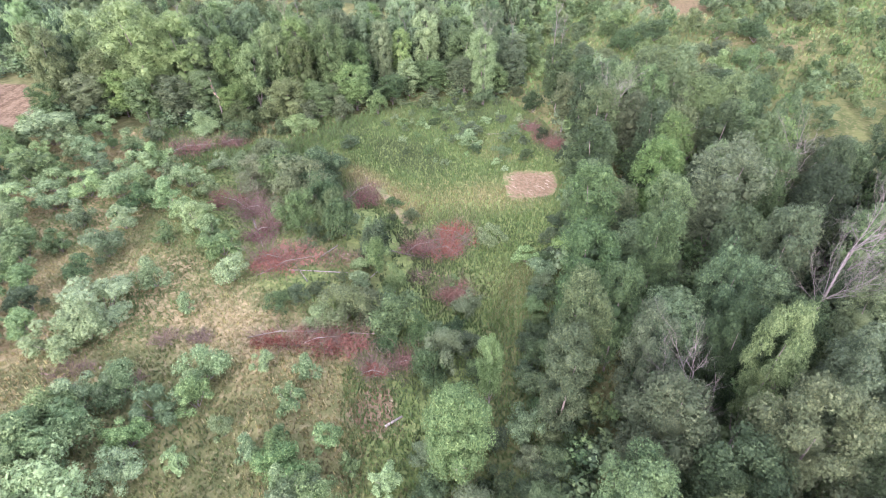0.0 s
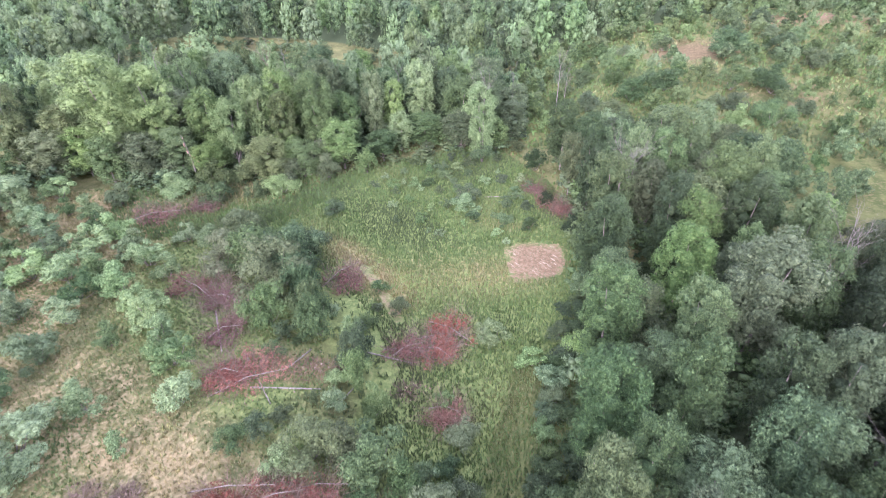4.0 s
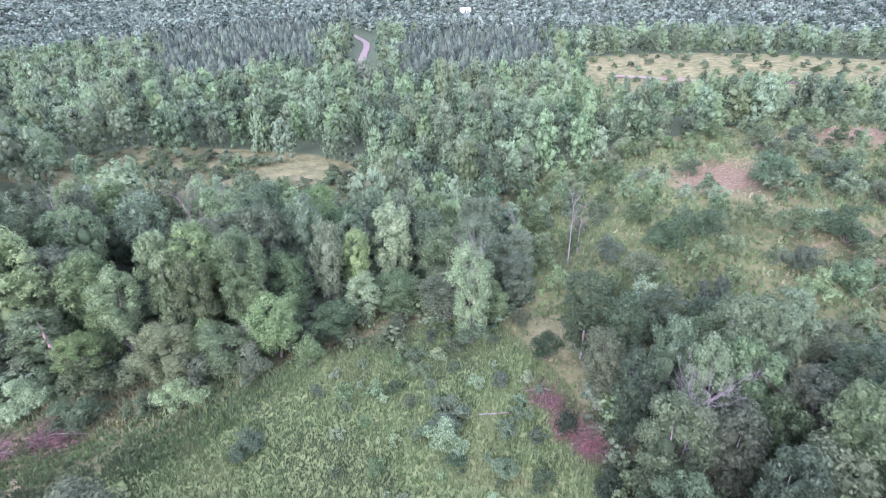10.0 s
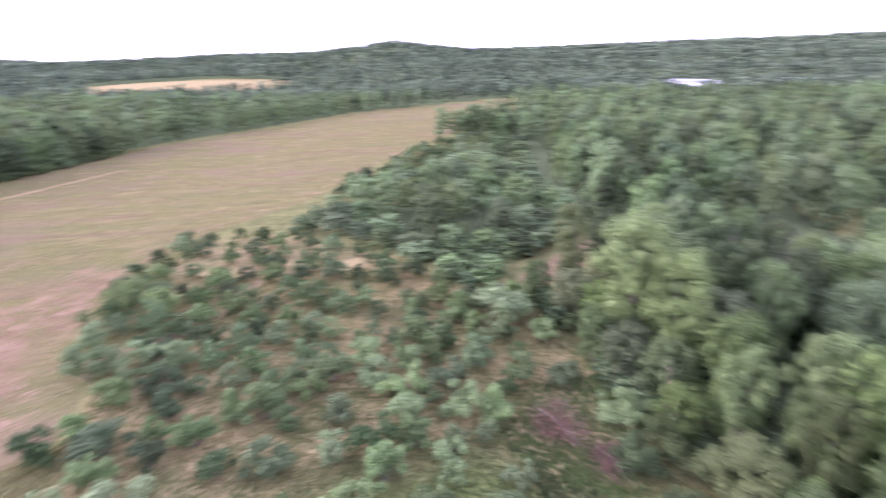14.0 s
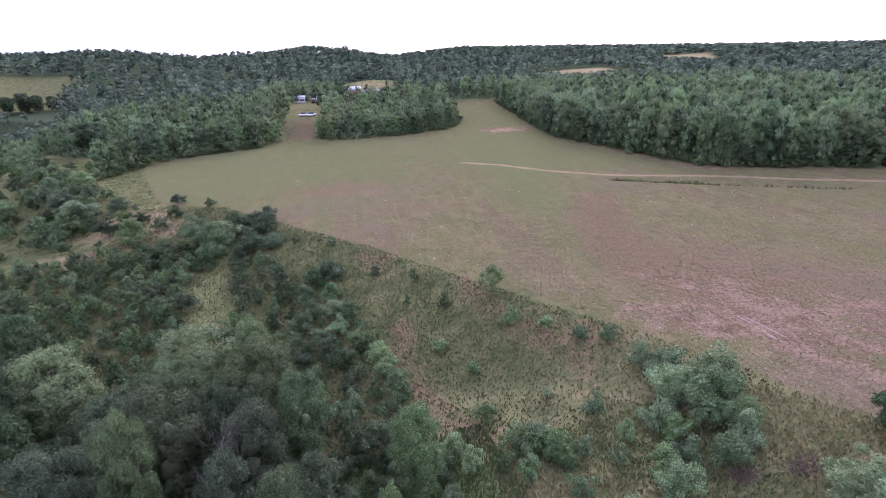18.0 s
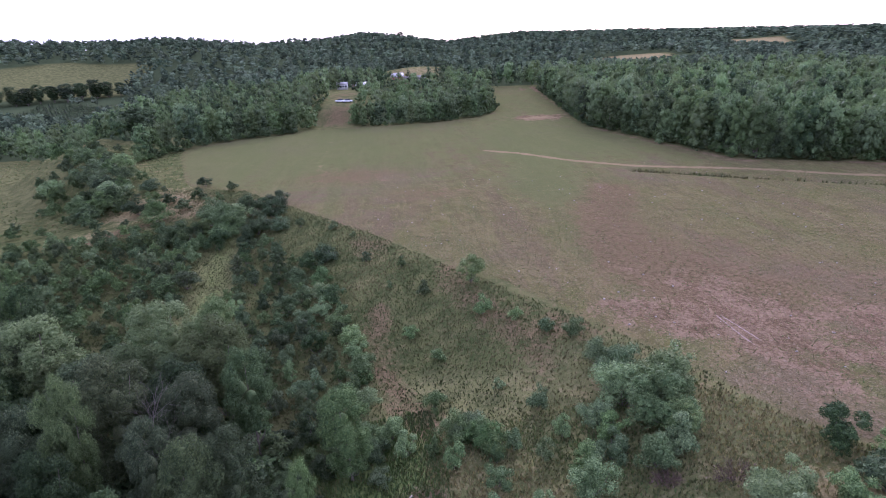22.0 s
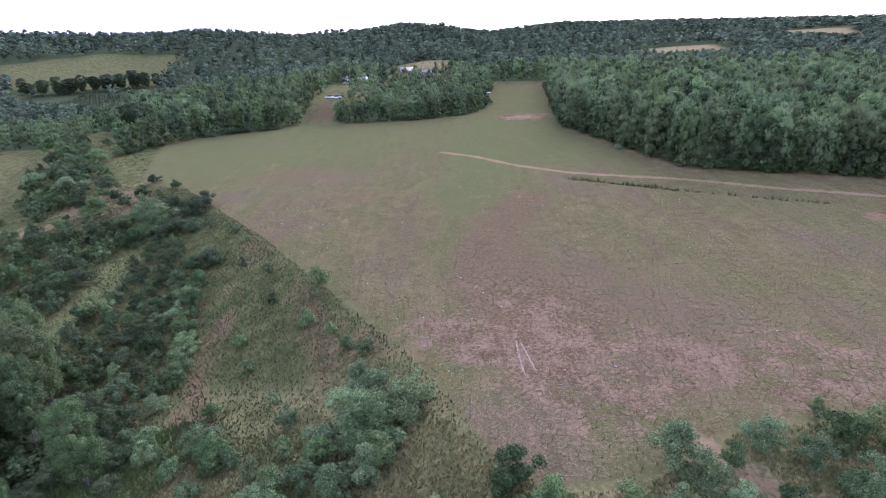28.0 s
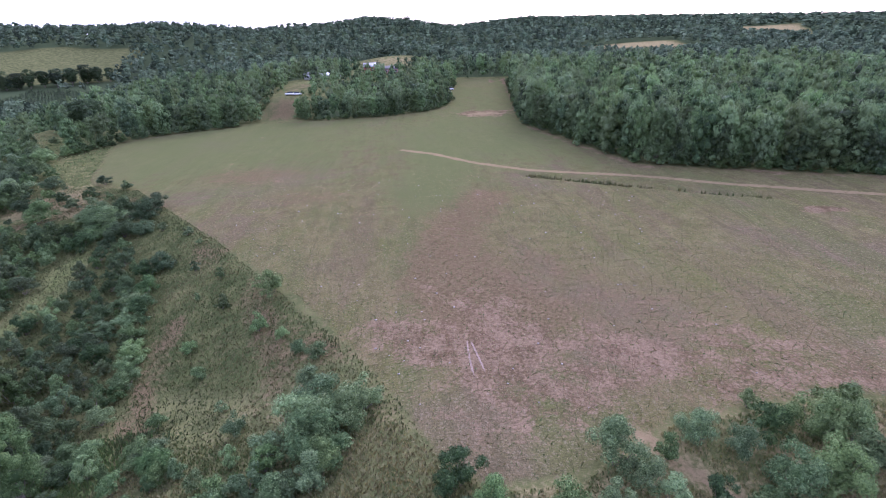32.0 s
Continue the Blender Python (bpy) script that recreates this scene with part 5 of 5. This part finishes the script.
def far_template(lumps, low):
    """A very far stand of trees: a few uneven rounded masses."""
    v, f = BALLS[1]
    f = f[(v[:, 2] > low)[f].any(1)]
    heap = Heap()
    for k in range(lumps):
        w, o = k * 6.28 / lumps + rng.uniform(-0.5, 0.5), rng.uniform(0.25, 0.55) if k else 0.05
        heap.put(v * rng.uniform(0.42, 0.68) * rng.uniform(0.7, 1.1, (len(v), 1)) * (1, 1, 0.8) + (o * math.cos(w), o * math.sin(w), 0.42 - 0.55 * o + rng.uniform(-0.08, 0.08)), f)
    return heap.arrays()


def pine_template(tiers):
    """A far conifer of half-width 1 and height 1: ragged whorls that narrow to the top."""
    heap = Heap()
    for k in range(tiers):
        z, r = 0.12 + 0.7 * k / tiers, 1 - 0.75 * k / tiers
        w = np.arange(8) * math.pi / 4 + k * 0.4
        m = r * np.where(np.arange(8) % 2, 0.6, 1.0) * rng.uniform(0.8, 1.15, 8)
        v = np.concatenate([np.stack([m * np.cos(w), m * np.sin(w), z - 0.05 * rng.uniform(0, 1, 8)], 1), [(0, 0, z + 0.42 - 0.12 * k / tiers)]])
        i = np.arange(8)
        heap.put(v, np.stack([i, (i + 1) % 8, np.full(8, 8)], 1))
    return heap.arrays()


def scatter(lo, hi, gap):
    """Places between two distances from the middle of the flight, one to a cell, outside the openings."""
    n = int(2 * hi / gap)
    i, j = np.meshgrid(np.arange(n), np.arange(n))
    x = (i.ravel() + rng.uniform(0, 1, n * n)) * gap - hi
    y = (j.ravel() + rng.uniform(0, 1, n * n)) * gap - hi + 40
    far = np.hypot(x + 10, y - 40)
    turn = np.degrees(np.arctan2(x + 10, y - 40))
    ok = (far > lo) & (far < hi) & ~((turn > 52) & (turn < 128) & (far > 110))
    x, y = x[ok], y[ok]
    for q in OPEN:
        ok = inside(q, x, y) < (-1.5 if q is FIELD else -4 if q in (SAPLINGS, SLOPE) else 1.0)
        x, y = x[ok], y[ok]
    for road, half in ((NORTH_ROAD, 7.5), (FIELD_TRACK, 3)):
        ok = line(road, x, y) > half
        x, y = x[ok], y[ok]
    return x, y


MID = [wood_template(11, 420, 0.21, (0.08, 0.16)[k % 2]) for k in range(7)]
MID_FAR = [wood_template(6, 120, 0.28) for _ in range(6)]
SPREAD = [wood_template(3, 44, 0.38, 0.3) for _ in range(6)]
LOW = [wood_template(1, 24, 0.5, 0.45) for _ in range(8)]
FARTHER = [wood_template(0, 15, 0.62) for _ in range(8)]
DISTANT = [far_template(3, -0.3) for _ in range(6)]
SPIRES = [pine_template(4) for _ in range(5)]
HERE = [(-92, 70), (14, 70), (14, 128), (-92, 128)]
PINE_HILLS = [[(-215, 400), (-118, 471), (-78, 358), (-68, 300), (-71, 241), (-110, 228), (-150, 300)], [(-47, 349), (-13, 440), (66, 445), (40, 275), (5, 247), (-26, 245), (-34, 290)]]


def among_pines(x, y):
    return np.max([inside(q, x, y) for q in PINE_HILLS], 0) + 14 * ripple(x, y, 0.11) > 0


for lo, hi, gap, templates in ((0, 215, 6.1, MID), (215, 370, 6.8, MID_FAR)):
    x, y = scatter(lo, hi, gap)
    clear_of = ~among_pines(x, y)
    for q in (EDGE_WOOD, NORTH_WOOD, WEST_WOOD, HERE, [(-92, 10), (-125, 24), (-205, 58), (-205, 110), (-95, 95)], [(-80, -40), (60, -40), (60, 96), (-80, 80)]):
        clear_of &= inside(q, x, y) < 0.5
    x, y = x[clear_of], y[clear_of]
    if lo == 0:
        x, y = np.concatenate([x, [p[0] for p in rim]]), np.concatenate([y, [p[1] for p in rim]])
    n = len(x)
    big = np.where((y < -50) & (x < -40), 1.2, np.where((np.abs(x) < 36) & (y < -160) & (y > -245), 0.85, np.where((x > 40) & (x < 210) & (y > 190) & (y < 236), 0.55, np.where((np.abs(x + 48) < 32) & (y > 120) & (y < 140), 0.5, 1.0))))
    wide = rng.uniform(2.2, 3.9, n)
    joined("woods", templates, x, y, (2.5 + wide * 2.0 + rng.uniform(0, 5.5, n)) * big, wide * big, rng.uniform(0, 1, n), WOODS, "dense mixed deciduous wood of many rounded crowns", "woods", 0.3, WOODS_SHADED_INNER)
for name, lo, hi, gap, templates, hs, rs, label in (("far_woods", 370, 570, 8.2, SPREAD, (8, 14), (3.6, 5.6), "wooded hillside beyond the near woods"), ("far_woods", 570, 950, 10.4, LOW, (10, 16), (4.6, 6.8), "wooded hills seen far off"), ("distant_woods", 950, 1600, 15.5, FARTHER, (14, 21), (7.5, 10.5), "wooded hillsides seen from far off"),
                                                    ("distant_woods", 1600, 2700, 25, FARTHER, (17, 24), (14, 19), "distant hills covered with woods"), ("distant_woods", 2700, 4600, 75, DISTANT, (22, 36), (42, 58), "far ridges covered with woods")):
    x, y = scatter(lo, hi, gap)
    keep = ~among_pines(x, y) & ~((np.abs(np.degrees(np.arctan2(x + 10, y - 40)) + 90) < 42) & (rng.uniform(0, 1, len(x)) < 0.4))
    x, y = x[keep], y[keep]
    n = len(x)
    joined(name, templates, x, y, rng.uniform(*hs, n), rng.uniform(*rs, n), rng.uniform(0, 1, n), FAR_HAZED, label, "woods", 5 if lo >= 1600 else 1.5)
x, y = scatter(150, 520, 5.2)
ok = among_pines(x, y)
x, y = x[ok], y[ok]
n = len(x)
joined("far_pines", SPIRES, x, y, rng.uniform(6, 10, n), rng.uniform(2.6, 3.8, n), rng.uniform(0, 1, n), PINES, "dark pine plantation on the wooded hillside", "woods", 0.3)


fx, fy, fr, fh = np.array(far_trees).T
joined("woods", MID, fx, fy, fh, fr, rng.uniform(0, 1, len(fx)), WOODS, "leafy trees at the edge of the woods", "woods", 0.2, WOODS_SHADED_INNER)
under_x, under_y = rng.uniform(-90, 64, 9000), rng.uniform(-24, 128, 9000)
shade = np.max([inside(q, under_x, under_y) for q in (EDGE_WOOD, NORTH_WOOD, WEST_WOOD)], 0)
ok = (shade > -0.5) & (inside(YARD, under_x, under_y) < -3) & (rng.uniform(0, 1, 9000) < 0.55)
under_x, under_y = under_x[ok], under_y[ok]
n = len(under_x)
joined("undergrowth", MID_FAR, under_x, under_y, rng.uniform(1.6, 4.2, n), rng.uniform(1.1, 2.2, n), rng.uniform(0, 0.8, n), WOODS, "shrubs and young growth under the trees", "undergrowth", 0.2, WOODS_SHADED_INNER)


young = [(v / (r, r, h), f) for kind, (v, f), h, r in PLANTS if kind == "young"]
tx, ty, tr, th = np.array(thicket).T
joined("saplings", young, tx, ty, th, tr, rng.uniform(0, 1, len(tx)), THICKET, "thicket of young locust saplings on rough grass", "saplings", 0.1)


def tuft():
    """Grass and weed blades of a tuft, 1 unit wide and high."""
    q, f = [], []
    for k in range(4):
        w = rng.uniform(0, 6.28)
        o = rng.uniform(-0.3, 0.3, 2)
        a, b = np.array((math.cos(w), math.sin(w))) * 0.22, rng.normal(size=2) * 0.3
        q += [(o[0] - a[0], o[1] - a[1], 0), (o[0] + a[0], o[1] + a[1], 0), (o[0] + b[0], o[1] + b[1], rng.uniform(0.6, 1.1))]
        f.append((3 * k, 3 * k + 1, 3 * k + 2))
    return np.array(q), [np.array(f)]


def grow(name, poly, count, box, hs, rs, tint, label, avoid=(), vary=0.12, mat=GRASS):
    x, y = rng.uniform(box[0], box[1], count), rng.uniform(box[2], box[3], count)
    ok = inside(poly, x, y) > 0
    for q in avoid:
        ok &= inside(q, x, y) < 0
    ok &= (line(SANDY, x, y) > 0.6) & (line(CORNER_TRACK, x, y) > 1.3)
    if poly is VALLEY:
        ok &= rng.uniform(0, 1, count) > 1.1 * hump(x, y, 48, 134, 15, 15) + 1.0 * hump(x, y, 85, 155, 28, 15) + 0.9 * hump(x, y, 58, 108, 16, 11)
    if poly is FIELD:
        ok &= rng.uniform(0, 1, count) > step(30, 92, np.hypot(x + 38, y + 2))
    x, y = x[ok], y[ok]
    n = len(x)
    t = np.clip(tint + 0.3 * ripple(x, y, 0.3) + 0.4 * hump(x, y, 0, 59, 15, 5) + 0.3 * (1 - step(0.6, 4.5, line([(-15, 64), (-11, 59), (-7, 54)], x, y))) + 0.3 * hump(x, y, 6, 71, 5, 2) + 0.3 * (hump(x, y, 48, 134, 14, 14) + hump(x, y, 58, 108, 16, 11) + hump(x, y, 85, 155, 30, 16)) + rng.normal(size=n) * vary - 0.35 * mask(WEEDY, x, y, 4), 0, 1)
    joined(name, [tuft() for _ in range(6)], x, y, rng.uniform(hs[0], hs[1], n), rng.uniform(rs[0], rs[1], n), t, mat, label, "grass", 0.03)


SPOT = [(-7.4, 22.6), (-4.8, 22.8), (-4.6, 25.6), (-7.0, 26.0)]
grow("grass", CLEARING, 120000, (-32, 16, 12, 96), (0.25, 0.6), (0.11, 0.22), 0.09, "tall green weeds and grass of the clearing", (DIRT,), 0.08)
grow("grass", SAPLINGS, 90000, (-80, -5, 12, 78), (0.2, 0.45), (0.12, 0.24), 0.52, "dry straw-coloured grass between saplings", (FIELD, YARD, SPOT))
grow("grass", SLOPE, 90000, (-40, 60, -70, 30), (0.16, 0.4), (0.13, 0.25), 0.36, "rough grass and weeds on the bank", (FIELD,), 0.16, HERBS)
grow("grass", MEADOW, 9000, (44, 216, -190, -54), (0.3, 0.6), (0.35, 0.6), 0.4, "rough pale meadow grass")
WILD = [(-46, 60), (-66, 70), (-40, 80), (-20, 89), (-2, 98), (8, 98), (19, 84), (19, 60), (13, 12), (-10, 12), (-14, 50)]
grow("grass", WILD, 14000, (-66, 20, 12, 98), (0.3, 0.7), (0.3, 0.5), 0.25, "green weeds between the bushes", (SAPLINGS, CLEARING, SPOT))
grow("grass", VALLEY, 24000, (8, 95, 88, 170), (0.4, 0.9), (0.4, 0.7), 0.06, "rank weeds of the valley floor")
grow("grass", FRINGE, 9000, (-48, -15, 60, 86), (0.35, 0.8), (0.3, 0.5), 0.25, "weeds along the foot of the wood")
for a, b in zip(GULLY[:-1], GULLY[1:]):
    grow("grass", [(a[0] - 0.5, a[1] - 0.9), (b[0] - 0.5, b[1] - 0.5), (b[0] + 0.5, b[1] + 0.9), (a[0] + 0.5, a[1] + 0.5)], (330 if a[0] > -72 else 110), (min(a[0], b[0]) - 2, max(a[0], b[0]) + 2, min(a[1], b[1]) - 2, max(a[1], b[1]) + 2),
         (0.3, 1.1), (0.3, 0.7), 0.45, "dark weeds along the gully", mat=HERBS)


grow("grass", FIELD, 120000, (-130, 25, -95, 34), (0.06, 0.2), (0.1, 0.26), 0.6, "short dry stubble and tufts of the mown field", (), 0.35)


# ---- conifers ----
def conifer_mesh(tiers, count):
    wood, leaf = Heap(), Heap()
    tube(wood, [(0, 0, -0.02), (0, 0, 0.5), (0, 0, 1)], [0.03, 0.02, 0.004], 5)
    for k in range(tiers):
        z = 0.1 + 0.85 * k / tiers
        r = 1.0 * (1 - z) + 0.05
        n = count
        for j in range(n):
            w = 2 * math.pi * (j + rng.uniform(-0.3, 0.3)) / n + k
            c, s, m = math.cos(w), math.sin(w), r * rng.uniform(0.75, 1.1)
            q = np.array([(0, 0, z + 0.06), (c * m * 0.7 - s * m * 0.28, s * m * 0.7 + c * m * 0.28, z), (c * m, s * m, z - 0.05), (c * m * 0.7 + s * m * 0.28, s * m * 0.7 - c * m * 0.28, z)])
            leaf.put(q, np.array([[0, 1, 2, 3]]))
    return wood.mesh("trunk", BARK, True), leaf.mesh("crown", GREENS["dark"])


SPRUCE = [conifer_mesh(11, 9) for _ in range(2)]


def conifer(x, y, h, r, label, group):
    ob = tagged(new("conifer"), label, "conifer", group)
    ob.location, ob.scale = (x, y, at(x, y) - 0.1), (r, r, h)
    wood, leaf = SPRUCE[int(rng.integers(2))]
    new("trunk", wood).parent = ob
    new("crown", leaf).parent = ob


for x, y, h in ((425, -443, 17), (412, -449, 14), (400, -455, 18), (392, -463, 15), (384, -471, 18), (374, -475, 16), (365, -478, 18), (357, -487, 17), (346, -494, 19), (338, -498, 16), (420, -436, 15), (408, -443, 17), (396, -449, 14), (387, -457, 17), (379, -465, 13), (369, -470, 17), (361, -474, 15), (352, -481, 18), (341, -488, 16), (332, -492, 17), (322, -494, 15), (118, -160, 12), (113, -158, 13)):
    plant(MID_TALL, x + rng.normal() * 1.5, y + rng.normal() * 1.5, h * 0.92, h * 1.1 * rng.uniform(0.3, 0.42), "dark", "pine", "dark pine standing in a row by the plantation", "pine", "pines by the plantation")
rows = []
for k in range(16):
    for j in range(34):
        x, y = 262 + 9 * k + rng.normal() * 0.4, -450 + 4 * j + rng.normal() * 0.3
        if inside(PLANTATION, x, y) > 2:
            rows.append((x, y))
for x, y in rows[:260]:
    conifer(x, y, rng.uniform(3.0, 4.6), rng.uniform(1.7, 2.3), "small conifer planted in a row", "plantation conifers")


# ---- homestead and far buildings ----
def block(w, d, h, z=0.0, inset=0.0):
    heap = Heap()
    v = np.array([(sx * (w / 2 - (inset if k else 0)), sy * (d / 2 - (inset if k else 0)), z + h * k) for k in (0, 1) for sx, sy in ((-1, -1), (1, -1), (1, 1), (-1, 1))])
    heap.put(v, np.array([[0, 3, 2, 1], [4, 5, 6, 7], [0, 1, 5, 4], [1, 2, 6, 5], [2, 3, 7, 6], [3, 0, 4, 7]]))
    return heap


def building(name, label, x, y, turn, w, d, h, pitch, wall, roof, windows=3, door=True):
    ob = tagged(new(name), label, "building", "homestead buildings")
    ob.location, ob.rotation_euler = (x, y, at(x, y) - 0.2), (0, 0, turn)
    heap = block(w, d, h)
    heap.put(np.array([(-w / 2, -d / 2, h), (-w / 2, d / 2, h), (-w / 2, 0, h + pitch), (w / 2, -d / 2, h), (w / 2, d / 2, h), (w / 2, 0, h + pitch)]), np.array([[0, 1, 2], [4, 3, 5]]))
    body = new("wall", heap.mesh("wall", wall))
    body.parent = ob
    top = Heap()
    o, e = 0.35, 0.12
    for s in (-1, 1):
        a = np.array([(-w / 2 - o, s * (d / 2 + o), h - o * pitch / (d / 2)), (w / 2 + o, s * (d / 2 + o), h - o * pitch / (d / 2)), (w / 2 + o, 0, h + pitch), (-w / 2 - o, 0, h + pitch)])
        v = np.concatenate([a + (0, 0, 0.02), a + (0, 0, e)])
        top.put(v, np.array([[0, 1, 2, 3], [7, 6, 5, 4], [0, 4, 5, 1], [1, 5, 6, 2], [2, 6, 7, 3], [3, 7, 4, 0]]))
    new("roof", top.mesh("roof", roof)).parent = ob
    for s in (-1, 1):
        for k in range(windows):
            px = w * ((k + 0.5) / windows - 0.5)
            if door and k == windows // 2 and s < 0:
                p = new("door", block(1.0, 0.08, 2.05).mesh("door", DARK_ROOF))
                p.location = (px, s * (d / 2 + 0.03), 0.2)
            else:
                p = new("window", block(1.1, 0.06, 1.1).mesh("window", GLASS))
                p.location = (px, s * (d / 2 + 0.03), h * 0.42)
                rim_of = Heap()
                for fx, fz, fw, fh in ((0, -0.08, 1.3, 0.08), (0, 1.1, 1.3, 0.08), (-0.6, 0, 0.1, 1.1), (0.6, 0, 0.1, 1.1)):
                    v, f = block(fw, 0.1, fh, fz).arrays()
                    rim_of.put(v + (fx, 0, 0), f[0])
                new("frame", rim_of.mesh("frame", WHITE_WALL)).parent = p
            p.parent = ob


def car(x, y, turn, label, paint=PAINT):
    ob = tagged(new("car"), label, "car", "parked vehicles")
    ob.location, ob.rotation_euler = (x, y, at(x, y)), (0, 0, turn)
    new("body", block(4.4, 1.75, 0.65, 0.35, 0.06).mesh("body", paint)).parent = ob
    new("cabin", block(2.3, 1.6, 0.6, 1.0, 0.2).mesh("cabin", GLASS)).parent = ob
    for sx in (-1.35, 1.35):
        for sy in (-0.82, 0.82):
            h = Heap()
            tube(h, [(0, -0.1, 0), (0, -0.1, 0), (0, 0.1, 0), (0, 0.1, 0)], [0.02, 0.33, 0.33, 0.02], 12)
            p = new("wheel", h.mesh("wheel", TYRE))
            p.location, p.parent = (sx, sy, 0.33), ob
            h = Heap()
            tube(h, [(0, -0.115, 0), (0, -0.115, 0), (0, 0.115, 0), (0, 0.115, 0)], [0.01, 0.2, 0.2, 0.01], 10)
            new("rim", h.mesh("rim", METAL_ROOF)).parent = p


building("shed", "white metal shed with grey roof", 54.5, -278, 0.1, 6, 5, 3.2, 1.1, WHITE_WALL, METAL_ROOF, 4)
building("shed", "white-roofed low gabled shed", 43.5, -276, 0.5, 8, 5, 2.6, 1.6, BRICK_WALL, WHITE_WALL, 2)
building("house", "brown single-storey house with white-framed windows", 13, -320, 0.05, 16, 9, 3.2, 1.9, BRICK_WALL, DARK_ROOF, 5)
building("barn", "red boarded barn behind the trees", 24.5, -321, 0.05, 8, 9, 5, 2.4, RED_WALL, METAL_ROOF, 2)
building("house", "white farmhouse among far trees", -174, -370, 0.4, 11, 8, 5.5, 2.4, WHITE_WALL, DARK_ROOF, 4)
building("shed", "white windowless block building on a wooded ridge", -6, 641, 0.1, 11, 9, 13, 0.15, WHITE_WALL, METAL_ROOF, 1, False)
building("hall", "long white low building in the far valley", -434, 311, 0.6, 40, 25, 7, 2, WHITE_WALL, METAL_ROOF, 6)
building("hall", "white roofed low building in the far valley", -475, 448, 0.9, 36, 20, 7, 2, WHITE_WALL, METAL_ROOF, 6)
car(35.5, -186, 0.4, "white car parked by the dirt bank")
car(38.8, -187, 0.5, "white van parked by the dirt bank")
car(41, -294, 0.2, "pale car parked beside the shed")
car(-31, -250, 0.3, "white car parked at the field's far end")
for x, y, h in ((118, -1590, 26), (126, -1588, 22)):
    plant(MID_TALL, x, y, h, h * 0.3, "dark", "tree", "dark tall tree rising above the distant ridge", "tree", "trees on the ridge")
